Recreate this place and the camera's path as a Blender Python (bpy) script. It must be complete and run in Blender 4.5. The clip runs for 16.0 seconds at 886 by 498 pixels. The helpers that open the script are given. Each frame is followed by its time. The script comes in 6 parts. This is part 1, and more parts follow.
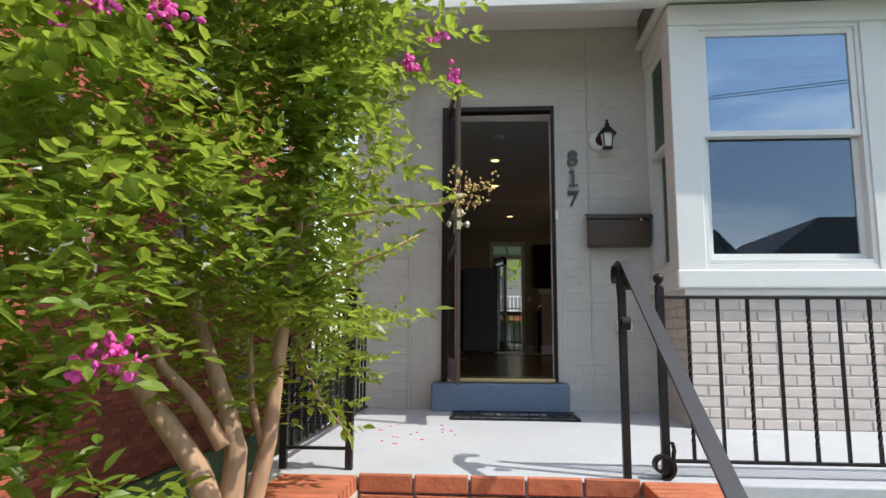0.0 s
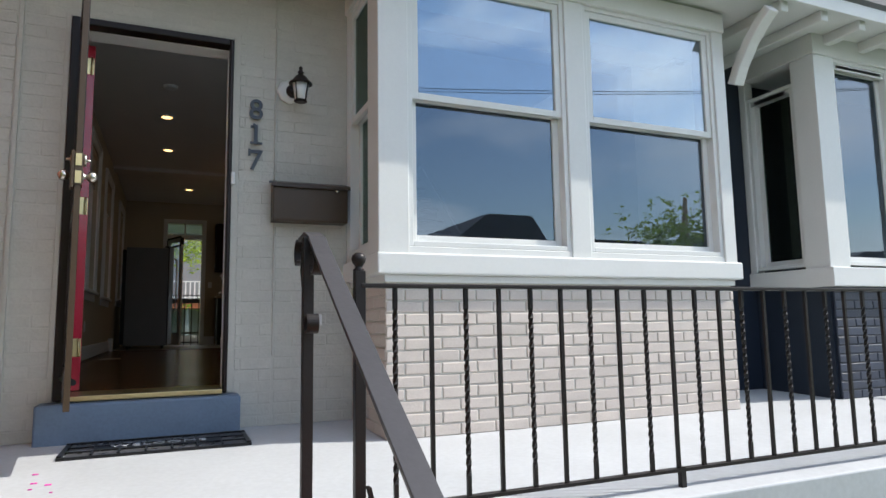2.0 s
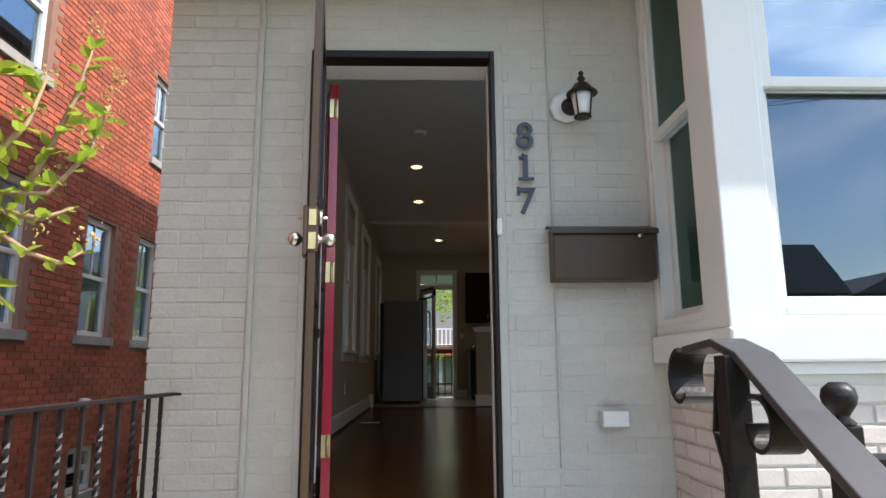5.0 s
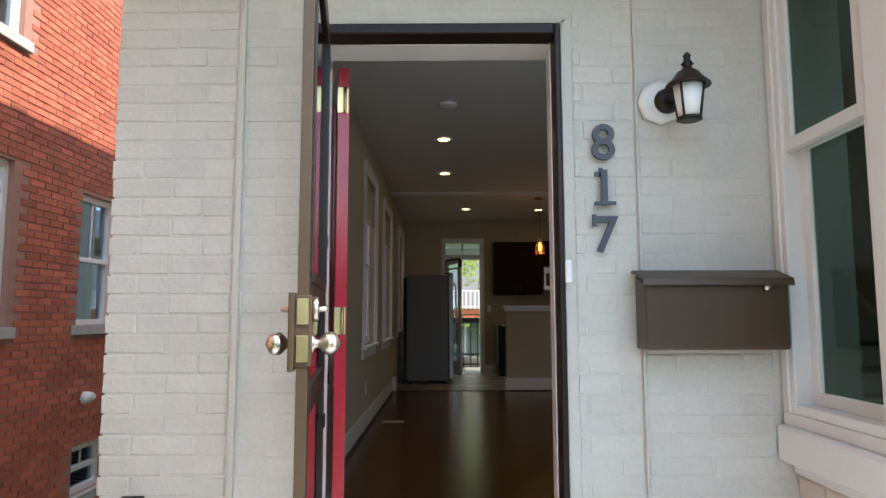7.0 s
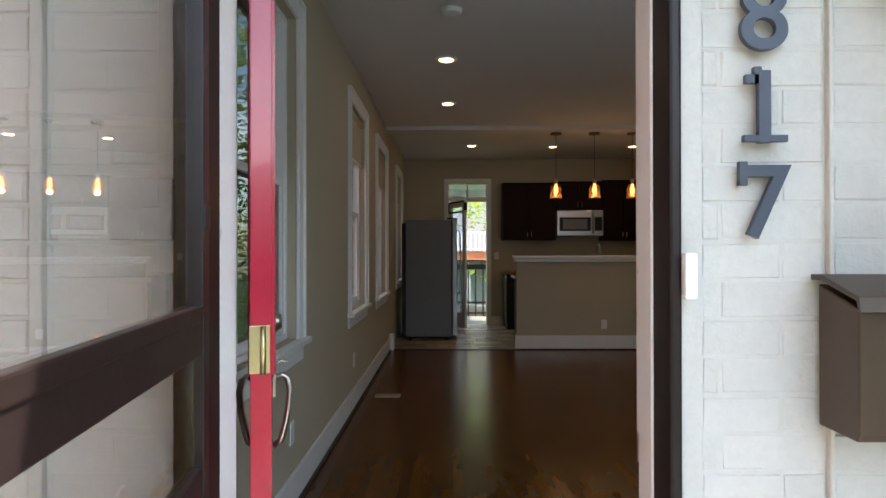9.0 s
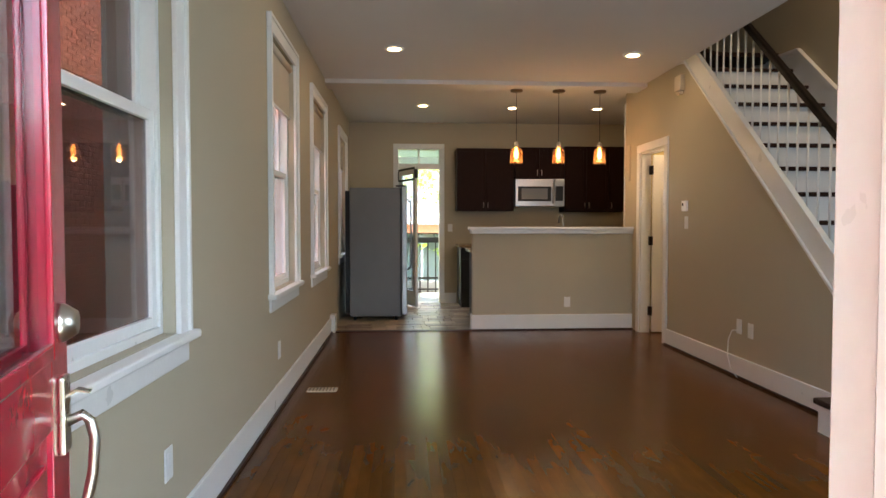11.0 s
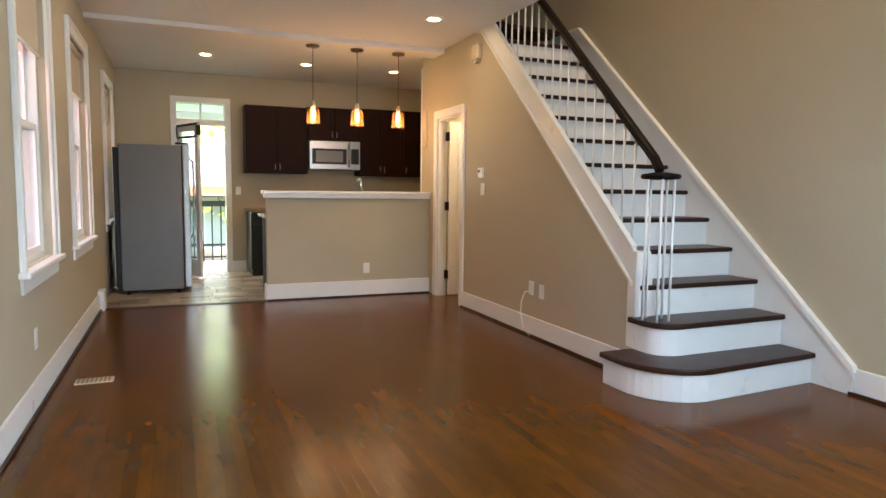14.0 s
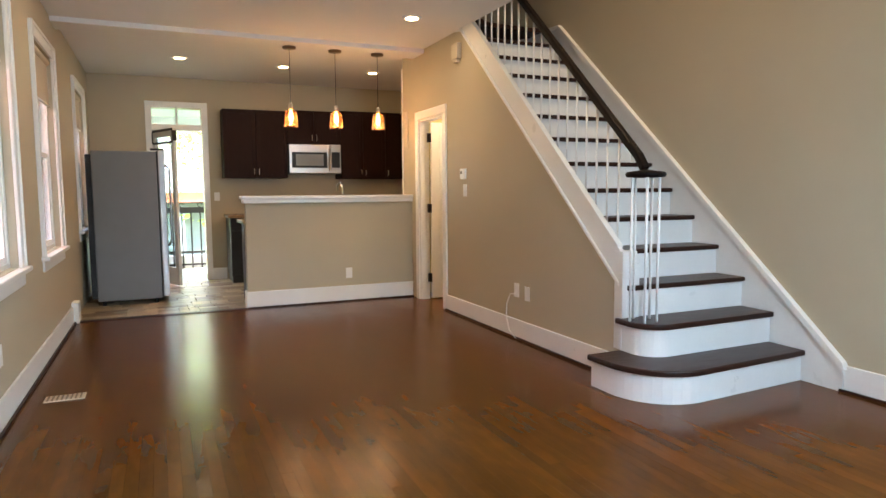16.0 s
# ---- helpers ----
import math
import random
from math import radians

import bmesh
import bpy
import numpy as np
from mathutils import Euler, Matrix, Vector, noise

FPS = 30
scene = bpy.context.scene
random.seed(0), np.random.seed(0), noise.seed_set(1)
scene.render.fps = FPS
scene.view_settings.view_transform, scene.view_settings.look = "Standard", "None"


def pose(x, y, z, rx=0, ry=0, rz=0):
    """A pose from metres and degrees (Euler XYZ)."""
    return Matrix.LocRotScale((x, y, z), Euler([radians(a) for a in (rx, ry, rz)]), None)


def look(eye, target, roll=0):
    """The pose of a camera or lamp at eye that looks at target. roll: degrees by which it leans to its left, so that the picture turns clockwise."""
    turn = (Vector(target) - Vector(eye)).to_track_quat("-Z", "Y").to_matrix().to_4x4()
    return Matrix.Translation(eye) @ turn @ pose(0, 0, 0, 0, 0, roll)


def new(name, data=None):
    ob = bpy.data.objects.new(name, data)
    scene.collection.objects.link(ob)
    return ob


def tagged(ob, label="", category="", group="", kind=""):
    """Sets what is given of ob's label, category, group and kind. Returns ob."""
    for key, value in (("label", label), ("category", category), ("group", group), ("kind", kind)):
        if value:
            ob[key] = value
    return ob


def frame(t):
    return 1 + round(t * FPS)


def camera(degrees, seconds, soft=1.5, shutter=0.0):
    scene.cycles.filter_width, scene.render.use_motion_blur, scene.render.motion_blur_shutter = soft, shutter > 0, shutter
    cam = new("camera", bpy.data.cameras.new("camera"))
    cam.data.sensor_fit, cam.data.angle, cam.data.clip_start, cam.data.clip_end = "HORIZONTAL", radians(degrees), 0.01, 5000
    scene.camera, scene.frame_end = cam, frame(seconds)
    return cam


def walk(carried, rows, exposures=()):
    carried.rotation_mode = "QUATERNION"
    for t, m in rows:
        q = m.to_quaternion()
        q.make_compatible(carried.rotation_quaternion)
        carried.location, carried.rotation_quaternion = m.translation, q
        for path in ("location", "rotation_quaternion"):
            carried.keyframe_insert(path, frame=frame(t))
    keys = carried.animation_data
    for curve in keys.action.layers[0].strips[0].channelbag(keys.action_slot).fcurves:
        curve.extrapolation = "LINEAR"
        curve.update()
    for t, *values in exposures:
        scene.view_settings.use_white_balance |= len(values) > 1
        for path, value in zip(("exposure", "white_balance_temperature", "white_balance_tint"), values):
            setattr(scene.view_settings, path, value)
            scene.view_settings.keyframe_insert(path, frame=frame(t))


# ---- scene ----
cam = camera(69.5, 16.0)
PATH = [
    (0, (-0.013, -4.802, 0.292), (-0.16, -2.827, 0.57), 0.4),
    (0.5, (-0.008, -4.566, 0.325), (0.081, -2.586, 0.591), -0.0),
    (1, (0.019, -4.316, 0.332), (0.357, -2.361, 0.584), -0.1),
    (1.5, (0.127, -4.079, 0.352), (0.71, -2.181, 0.589), -0.5),
    (2, (0.182, -3.906, 0.356), (0.958, -2.077, 0.586), -0.9),
    (2.5, (0.162, -3.773, 0.382), (1.009, -1.975, 0.61), -1.5),
    (3, (0.123, -3.655, 0.377), (0.898, -1.827, 0.614), -2.0),
    (3.5, (0.142, -3.484, 0.37), (0.725, -1.589, 0.634), -1.9),
    (4, (0.189, -3.29, 0.401), (0.55, -1.346, 0.702), -1.5),
    (4.5, (0.167, -3.034, 0.445), (0.338, -1.07, 0.783), -1.0),
    (5, (0.154, -2.823, 0.608), (0.21, -0.856, 0.97), -0.4),
    (5.2, (0.15, -2.744, 0.653), (0.182, -0.776, 1.011), -0.3),
    (7.3, (0.087, -2.008, 1.124), (0.061, -0.014, 1.287), 0.2),
    (7.5, (0.093, -1.922, 1.143), (0.058, 0.073, 1.279), 0.4),
    (8, (0.06, -1.663, 1.215), (0.04, 0.335, 1.313), 0.3),
    (8.5, (0.075, -1.392, 1.261), (0.057, 0.607, 1.307), -0.1),
    (8.7, (0.082, -1.269, 1.267), (0.057, 0.73, 1.296), -0.1),
    (10.8, (0.156, -0.283, 1.22), (0.241, 1.714, 1.153), -0.0),
    (11, (0.149, -0.239, 1.218), (0.27, 1.756, 1.146), -0.0),
    (11.5, (0.123, -0.133, 1.23), (0.34, 1.854, 1.143), -0.0),
    (12, (0.091, -0.053, 1.233), (0.427, 1.915, 1.127), -0.0),
    (12.5, (0.08, -0.018, 1.225), (0.538, 1.925, 1.099), 0.1),
    (13, (0.06, -0.004, 1.23), (0.634, 1.906, 1.082), 0.4),
    (13.5, (0.057, 0.0, 1.232), (0.732, 1.875, 1.066), 0.6),
    (14, (0.059, 0.001, 1.237), (0.821, 1.84, 1.053), 0.7),
    (14.5, (0.06, 0.001, 1.235), (0.886, 1.812, 1.04), 0.7),
    (15, (0.074, 0.017, 1.236), (0.934, 1.811, 1.033), 0.5),
    (15.5, (0.092, 0.056, 1.232), (0.96, 1.846, 1.033), 0.3),
    (16, (0.12, 0.093, 1.243), (0.924, 1.915, 1.063), -0.4),
]
EXPOSURES = [(0.0, 0.82), (3.0, 0.88), (4.0, 1.1), (5.0, 1.42), (7.3, 2.1), (8.7, 2.45), (10.8, 4.0), (12.5, 4.55), (16.0, 4.85)]
LAMPS = [(0.06, 4.0, 2.80, 0.17), (0.064, 5.52, 2.80, 0.18), (2.26, 5.60, 2.80, 0.21), (0.40, 8.35, 2.83, 0.18), (1.62, 8.45, 2.83, 0.21), (2.80, 8.45, 2.83, 0.24), (2.26, 3.2, 2.80, 0.17), (3.4, 6.6, 2.35, 0.7), (3.5, 3.2, 5.5, 2.6)]
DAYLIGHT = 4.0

walk(cam, [(t, look(eye, target, roll)) for t, eye, target, roll in PATH], EXPOSURES)

# ---- sky and sun ----
SUN_DIR = Vector((0.62, -0.20, 0.76)).normalized()
world = bpy.data.worlds.new("sky")
scene.world = world
world.use_nodes = True
wn, wl = world.node_tree.nodes, world.node_tree.links
bg = wn["Background"]
sky = wn.new("ShaderNodeTexSky")
sky.sky_type, sky.sun_disc = "NISHITA", False
sky.sun_elevation = math.asin(SUN_DIR.z)
sky.sun_rotation = math.atan2(SUN_DIR.x, SUN_DIR.y)
sky.air_density, sky.dust_density = 1.2, 0.8
w_tc, w_map = wn.new("ShaderNodeTexCoord"), wn.new("ShaderNodeMapping")
w_map.inputs["Scale"].default_value = (1.0, 1.0, 2.6)
w_noise, w_ramp, w_mix = wn.new("ShaderNodeTexNoise"), wn.new("ShaderNodeValToRGB"), wn.new("ShaderNodeMixRGB")
w_noise.inputs["Scale"].default_value, w_noise.inputs["Detail"].default_value = 2.3, 7.0
w_ramp.color_ramp.elements[0].position, w_ramp.color_ramp.elements[1].position = 0.475, 0.67
w_mix.inputs[2].default_value = (9.0, 9.3, 9.8, 1)
wl.new(w_tc.outputs["Generated"], w_map.inputs[0])
wl.new(w_map.outputs[0], w_noise.inputs["Vector"])
wl.new(w_noise.outputs["Fac"], w_ramp.inputs[0])
wl.new(w_ramp.outputs[0], w_mix.inputs[0])
wl.new(sky.outputs[0], w_mix.inputs[1])
wl.new(w_mix.outputs[0], bg.inputs[0])
bg.inputs[1].default_value = 0.15

sun = new("sun", bpy.data.lights.new("sun", "SUN"))
sun.data.energy, sun.data.angle, sun.data.color = 2.8, radians(0.5), (1.0, 0.95, 0.87)
sun.matrix_world = look(SUN_DIR * 30, (0, 0, 0))


# ---- materials ----
def material(name, colour, rough=0.6, metal=0.0, vary=0.12, scale=6.0, bump=0.1, fine=60.0, tint=None, per=0.0, spec=0.5, stretch=(1, 1, 1), coat=0.0):
    """A surface with broad stains, fine grain, bump, and a random shade per object or island (per)."""
    m = bpy.data.materials.new(name)
    m.use_nodes = True
    n, l = m.node_tree.nodes, m.node_tree.links
    b = n["Principled BSDF"]
    b.inputs["Metallic"].default_value = metal
    b.inputs["Specular IOR Level"].default_value = spec
    b.inputs["Coat Weight"].default_value = coat
    tc, mp = n.new("ShaderNodeTexCoord"), n.new("ShaderNodeMapping")
    geo = n.new("ShaderNodeNewGeometry")
    mp.inputs["Scale"].default_value = stretch
    l.new(geo.outputs["Position"], mp.inputs[0])
    n1, n2 = n.new("ShaderNodeTexNoise"), n.new("ShaderNodeTexNoise")
    n1.inputs["Scale"].default_value, n1.inputs["Detail"].default_value = scale, 5.0
    n2.inputs["Scale"].default_value, n2.inputs["Detail"].default_value = fine, 3.0
    l.new(mp.outputs[0], n1.inputs["Vector"])
    l.new(mp.outputs[0], n2.inputs["Vector"])
    mx = n.new("ShaderNodeMixRGB")
    lo = [c * (1 - 1.6 * vary) for c in colour]
    hi = [min(1, c * (1 + 1.2 * vary)) for c in colour] if tint is None else tint
    mx.inputs[1].default_value, mx.inputs[2].default_value = (*lo, 1), (*hi, 1)
    l.new(n1.outputs["Fac"], mx.inputs[0])
    gr = n.new("ShaderNodeMixRGB")
    gr.blend_type = "MULTIPLY"
    gr.inputs[0].default_value = min(1.0, vary * 2.0)
    l.new(mx.outputs[0], gr.inputs[1])
    l.new(n2.outputs["Fac"], gr.inputs[2])
    sc = n.new("ShaderNodeMixRGB")
    sc.blend_type = "MULTIPLY"
    sc.inputs[0].default_value = 1.0
    k = 1.0 + min(1.0, vary * 2.0) * 0.5
    sc.inputs[2].default_value = (k, k, k, 1)
    l.new(gr.outputs[0], sc.inputs[1])
    out = sc.outputs[0]
    if per:
        oi = n.new("ShaderNodeObjectInfo")
        ad = n.new("ShaderNodeMath")
        ad.operation = "ADD"
        l.new(oi.outputs["Random"], ad.inputs[0])
        l.new(geo.outputs["Random Per Island"], ad.inputs[1])
        fr = n.new("ShaderNodeMath")
        fr.operation = "FRACT"
        l.new(ad.outputs[0], fr.inputs[0])
        mr = n.new("ShaderNodeMapRange")
        mr.inputs[3].default_value, mr.inputs[4].default_value = 1 - per, 1 + per * 0.7
        l.new(fr.outputs[0], mr.inputs[0])
        vm = n.new("ShaderNodeVectorMath")
        vm.operation = "SCALE"
        l.new(out, vm.inputs[0])
        l.new(mr.outputs[0], vm.inputs["Scale"])
        out = vm.outputs[0]
    l.new(out, b.inputs["Base Color"])
    rr = n.new("ShaderNodeMapRange")
    rr.inputs[3].default_value, rr.inputs[4].default_value = max(0.02, rough - 0.08), min(1, rough + 0.1)
    l.new(n1.outputs["Fac"], rr.inputs[0])
    l.new(rr.outputs[0], b.inputs["Roughness"])
    if bump:
        bp, bp2 = n.new("ShaderNodeBump"), n.new("ShaderNodeBump")
        bp.inputs["Strength"].default_value, bp.inputs["Distance"].default_value = bump, 0.004
        bp2.inputs["Strength"].default_value, bp2.inputs["Distance"].default_value = bump, 0.012
        l.new(n2.outputs["Fac"], bp.inputs["Height"])
        l.new(n1.outputs["Fac"], bp2.inputs["Height"])
        l.new(bp.outputs[0], bp2.inputs["Normal"])
        l.new(bp2.outputs[0], b.inputs["Normal"])
    return m


def glow(name, colour, strength):
    m = bpy.data.materials.new(name)
    m.use_nodes = True
    b = m.node_tree.nodes["Principled BSDF"]
    b.inputs["Base Color"].default_value = (0.8, 0.8, 0.8, 1)
    b.inputs["Emission Color"].default_value, b.inputs["Emission Strength"].default_value = (*colour, 1), strength
    return m


def pane_glass(name, face=0.04, tint=(1, 1, 1), rough=0.0, haze=0.0, haze_colour=(1, 1, 1), gloss=(0.8, 0.8, 0.8), power=5.5):
    """Clear pane: see-through, with a mirror gloss (face: its share seen straight on) that grows towards the edge; haze scatters some light."""
    m = bpy.data.materials.new(name)
    m.use_nodes = True
    n, l = m.node_tree.nodes, m.node_tree.links
    n.remove(n["Principled BSDF"])
    tr, gl, mx, lw = n.new("ShaderNodeBsdfTransparent"), n.new("ShaderNodeBsdfGlossy"), n.new("ShaderNodeMixShader"), n.new("ShaderNodeLayerWeight")
    pw, fr = n.new("ShaderNodeMath"), n.new("ShaderNodeMapRange")
    tr.inputs[0].default_value = (*tint, 1)
    gl.inputs["Color"].default_value = (*gloss, 1)
    gl.inputs["Roughness"].default_value = rough
    pw.operation = "POWER"
    pw.inputs[1].default_value = power
    fr.inputs[3].default_value, fr.inputs[4].default_value = face, 1.0
    lw.inputs[0].default_value = 0.5
    l.new(lw.outputs["Facing"], pw.inputs[0])
    l.new(pw.outputs[0], fr.inputs[0])
    l.new(fr.outputs[0], mx.inputs[0])
    see = tr.outputs[0]
    if haze:
        sc, hm = n.new("ShaderNodeBsdfTranslucent"), n.new("ShaderNodeMixShader")
        sc.inputs[0].default_value, hm.inputs[0].default_value = (*haze_colour, 1), haze
        l.new(see, hm.inputs[1])
        l.new(sc.outputs[0], hm.inputs[2])
        see = hm.outputs[0]
    l.new(see, mx.inputs[1])
    l.new(gl.outputs[0], mx.inputs[2])
    l.new(mx.outputs[0], n["Material Output"].inputs[0])
    return m


M_PAINTBRICK = material("painted_brick_greige", (0.53, 0.515, 0.465), 0.62, vary=0.07, scale=9, bump=0.7, fine=70, per=0.04)
M_BAYBRICK = material("painted_brick_bay", (0.56, 0.50, 0.45), 0.62, vary=0.09, scale=5, bump=0.4, fine=90, per=0.06)
M_PAINTMORTAR = material("painted_mortar", (0.53, 0.515, 0.465), 0.7, vary=0.08, bump=0.3)
M_REDBRICK = material("red_brick", (0.42, 0.11, 0.06), 0.85, vary=0.22, scale=3, bump=0.3, per=0.3)
M_STEPBRICK = material("orange_brick", (0.46, 0.14, 0.065), 0.8, vary=0.2, scale=14, bump=0.5, per=0.22)
M_MORTAR = material("brick_mortar", (0.30, 0.16, 0.12), 0.9, vary=0.15, bump=0.4)
M_STEPMORTAR = material("pale_mortar", (0.50, 0.45, 0.38), 0.9, vary=0.15, bump=0.4)
M_TRIM = material("white_trim_paint", (0.68, 0.69, 0.67), 0.4, vary=0.03, scale=3, bump=0.05)
M_BLUE = material("blue_step_paint", (0.14, 0.20, 0.29), 0.55, vary=0.12, scale=8, bump=0.2)
M_PORCH = material("grey_porch_paint", (0.46, 0.48, 0.50), 0.6, vary=0.09, scale=2.5, bump=0.15, fine=40)
M_IRON = material("black_iron", (0.016, 0.013, 0.013), 0.42, vary=0.15, bump=0.2, fine=120, spec=0.32)
M_STRAP = material("grey_strap_iron", (0.055, 0.052, 0.056), 0.36, vary=0.1, bump=0.1, spec=0.4)
M_BRONZE = material("dark_bronze_paint", (0.016, 0.010, 0.009), 0.36, vary=0.1, bump=0.05, spec=0.28)
M_MAIL = material("brown_enamel", (0.058, 0.038, 0.022), 0.36, vary=0.08, bump=0.04, spec=0.35)
M_REDDOOR = material("red_gloss_paint", (0.42, 0.012, 0.035), 0.22, vary=0.08, bump=0.04, coat=0.3)
M_BRASS = material("brass", (0.62, 0.50, 0.26), 0.3, metal=1.0, vary=0.1, bump=0.05)
M_NICKEL = material("satin_nickel", (0.62, 0.57, 0.50), 0.28, metal=1.0, vary=0.08, bump=0.03)
M_STEEL = material("stainless_steel", (0.42, 0.42, 0.42), 0.30, metal=1.0, vary=0.06, scale=3, bump=0.04, stretch=(1, 1, 12))
M_FRIDGE = material("grey_fridge_side", (0.16, 0.17, 0.18), 0.4, vary=0.06, bump=0.06, fine=300)
# black plastic; also painted darkness for the rooms behind the neighbour's glass
M_BLACK = material("black_plastic_and_unlit_room", (0.012, 0.012, 0.013), 0.35, vary=0.1, bump=0.03, spec=0.3)
M_RUBBER = material("worn_grey_rubber", (0.085, 0.085, 0.09), 0.28, vary=0.3, scale=14, bump=0.25)
M_SLATE = material("slate_number_paint", (0.035, 0.045, 0.065), 0.4, vary=0.1, bump=0.05)
M_FROST = material("frosted_lantern_glass", (0.75, 0.77, 0.76), 0.3, vary=0.04, bump=0.0)
M_WALL = material("taupe_wall_paint", (0.45, 0.39, 0.285), 0.7, vary=0.03, scale=2, bump=0.06, fine=150)
M_CEIL = material("white_ceiling_paint", (0.70, 0.66, 0.63), 0.8, vary=0.03, scale=2, bump=0.05, fine=120)
M_INTRIM = material("white_gloss_trim", (0.78, 0.77, 0.75), 0.3, vary=0.03, bump=0.03)
M_TREAD = material("dark_stained_tread", (0.030, 0.011, 0.007), 0.36, vary=0.25, scale=4, bump=0.08, stretch=(1, 9, 9), spec=0.25)
M_RAIL = material("black_brown_handrail", (0.007, 0.004, 0.003), 0.45, vary=0.2, scale=4, bump=0.05, spec=0.08)
M_CANOPY = material("bronze_metal", (0.20, 0.14, 0.09), 0.35, metal=1.0, vary=0.1, bump=0.03)
M_ESPRESSO = material("espresso_cabinet", (0.016, 0.005, 0.003), 0.5, vary=0.2, scale=4, bump=0.05, stretch=(8, 8, 1), spec=0.1)
M_COUNTER = material("granite_counter", (0.28, 0.20, 0.13), 0.2, vary=0.35, scale=60, bump=0.02)
M_TILE = material("stone_floor_tile", (0.42, 0.34, 0.22), 0.35, vary=0.3, scale=7, bump=0.1, per=0.25)
M_TILEBROWN = material("brown_stone_floor_tile", (0.20, 0.12, 0.06), 0.32, vary=0.3, scale=9, bump=0.1, per=0.25)
M_TILEPALE = material("pale_stone_floor_tile", (0.55, 0.46, 0.32), 0.35, vary=0.25, scale=7, bump=0.1, per=0.2)
M_GLASS = pane_glass("window_glass", 0.03, (0.84, 0.90, 0.95))
# dark tint added to clear glass to hold down the bright outside view
M_DIMGLASS = pane_glass("view_dimming_window_glass", 0.02, (0.30, 0.32, 0.33))
M_BAYGLASS = pane_glass("coated_window_glass", 0.22, (0.66, 0.74, 0.76), gloss=(0.72, 0.84, 1.0))
M_SIDEGLASS = pane_glass("bay_side_glass", 0.05, (0.34, 0.38, 0.34), gloss=(0.6, 0.68, 0.62))
M_STORMGLASS = pane_glass("storm_glass", 0.05, power=2.4)
M_LAMPGLASS = pane_glass("amber_pendant_glass", 0.08, (0.95, 0.70, 0.48), 0.04, 0.035, (1.0, 0.50, 0.25))
M_BAYSCREEN = pane_glass("screened_window_glass", 0.13, (0.36, 0.40, 0.41), gloss=(0.68, 0.82, 1.0))
M_GRASS = material("lawn", (0.06, 0.11, 0.03), 0.9, vary=0.35, scale=9, bump=0.5)
M_PAVE = material("concrete_path", (0.36, 0.35, 0.33), 0.85, vary=0.15, bump=0.3)
M_ASPHALT = material("asphalt", (0.05, 0.05, 0.052), 0.9, vary=0.15, bump=0.3)
M_BARK = material("smooth_myrtle_bark", (0.42, 0.27, 0.16), 0.7, vary=0.3, scale=9, bump=0.3, stretch=(1, 1, 0.25))
M_DKBRICK = material("navy_painted_brick", (0.035, 0.045, 0.07), 0.5, vary=0.12, bump=0.3, per=0.15)
M_NAVY = material("navy_paint", (0.012, 0.02, 0.035), 0.4, vary=0.1, bump=0.05)
M_SHINGLE = material("grey_slate_shingle", (0.17, 0.17, 0.18), 0.85, vary=0.2, bump=0.3, per=0.25)
M_LAMP = glow("warm_lamp", (1.0, 0.60, 0.25), 1.6)
M_BULB = glow("warm_filament", (1.0, 0.50, 0.16), 2.2)
# yellow lamplight of the powder room, painted into its wall colour
M_WALLWARM = material("yellow_lit_wall_colour", (0.62, 0.50, 0.24), 0.7, vary=0.03, bump=0.05)
M_BLIND = material("beige_blind_fabric", (0.55, 0.47, 0.36), 0.85, vary=0.05, bump=0.1, fine=300)
M_WOOD = material("dark_walnut_stained_oak", (0.110, 0.036, 0.003), 0.22, vary=0.26, scale=3.2, bump=0.0, fine=16, stretch=(1, 0.30, 1), per=0.22, spec=0.17)
M_DECK = material("weathered_deck_boards", (0.17, 0.16, 0.14), 0.8, vary=0.2, bump=0.2)
M_LEAF = material("green_leaf", (0.15, 0.235, 0.030), 0.36, vary=0.2, scale=2, bump=0.0, per=0.5)
lf = M_LEAF.node_tree
lt, lm = lf.nodes.new("ShaderNodeBsdfTranslucent"), lf.nodes.new("ShaderNodeMixShader")
lt.inputs[0].default_value, lm.inputs[0].default_value = (0.46, 0.58, 0.07, 1), 0.45
lf.links.new(lf.nodes["Principled BSDF"].outputs[0], lm.inputs[1])
lf.links.new(lt.outputs[0], lm.inputs[2])
lf.links.new(lm.outputs[0], lf.nodes["Material Output"].inputs[0])
M_SEED = material("tan_seed_heads", (0.50, 0.34, 0.12), 0.7, vary=0.2, bump=0.1)
M_PETAL = material("pink_petals", (0.85, 0.09, 0.45), 0.6, vary=0.2, scale=20, bump=0.1, per=0.2)
M_WICKER = material("pale_siding", (0.20, 0.23, 0.24), 0.7, vary=0.06, bump=0.1)

# ---- mesh helpers ----
def box(bm, x0, x1, y0, y1, z0, z1, bevel=0.0):
    x0, x1, y0, y1, z0, z1 = min(x0, x1), max(x0, x1), min(y0, y1), max(y0, y1), min(z0, z1), max(z0, z1)
    vs = [bm.verts.new(p) for p in ((x0, y0, z0), (x1, y0, z0), (x1, y1, z0), (x0, y1, z0), (x0, y0, z1), (x1, y0, z1), (x1, y1, z1), (x0, y1, z1))]
    fs = [bm.faces.new([vs[i] for i in f]) for f in ((0, 3, 2, 1), (4, 5, 6, 7), (0, 1, 5, 4), (1, 2, 6, 5), (2, 3, 7, 6), (3, 0, 4, 7))]
    if bevel:
        es = list({e for f in fs for e in f.edges})
        bmesh.ops.bevel(bm, geom=es, offset=bevel, segments=2, affect="EDGES", profile=0.6)
    return bm


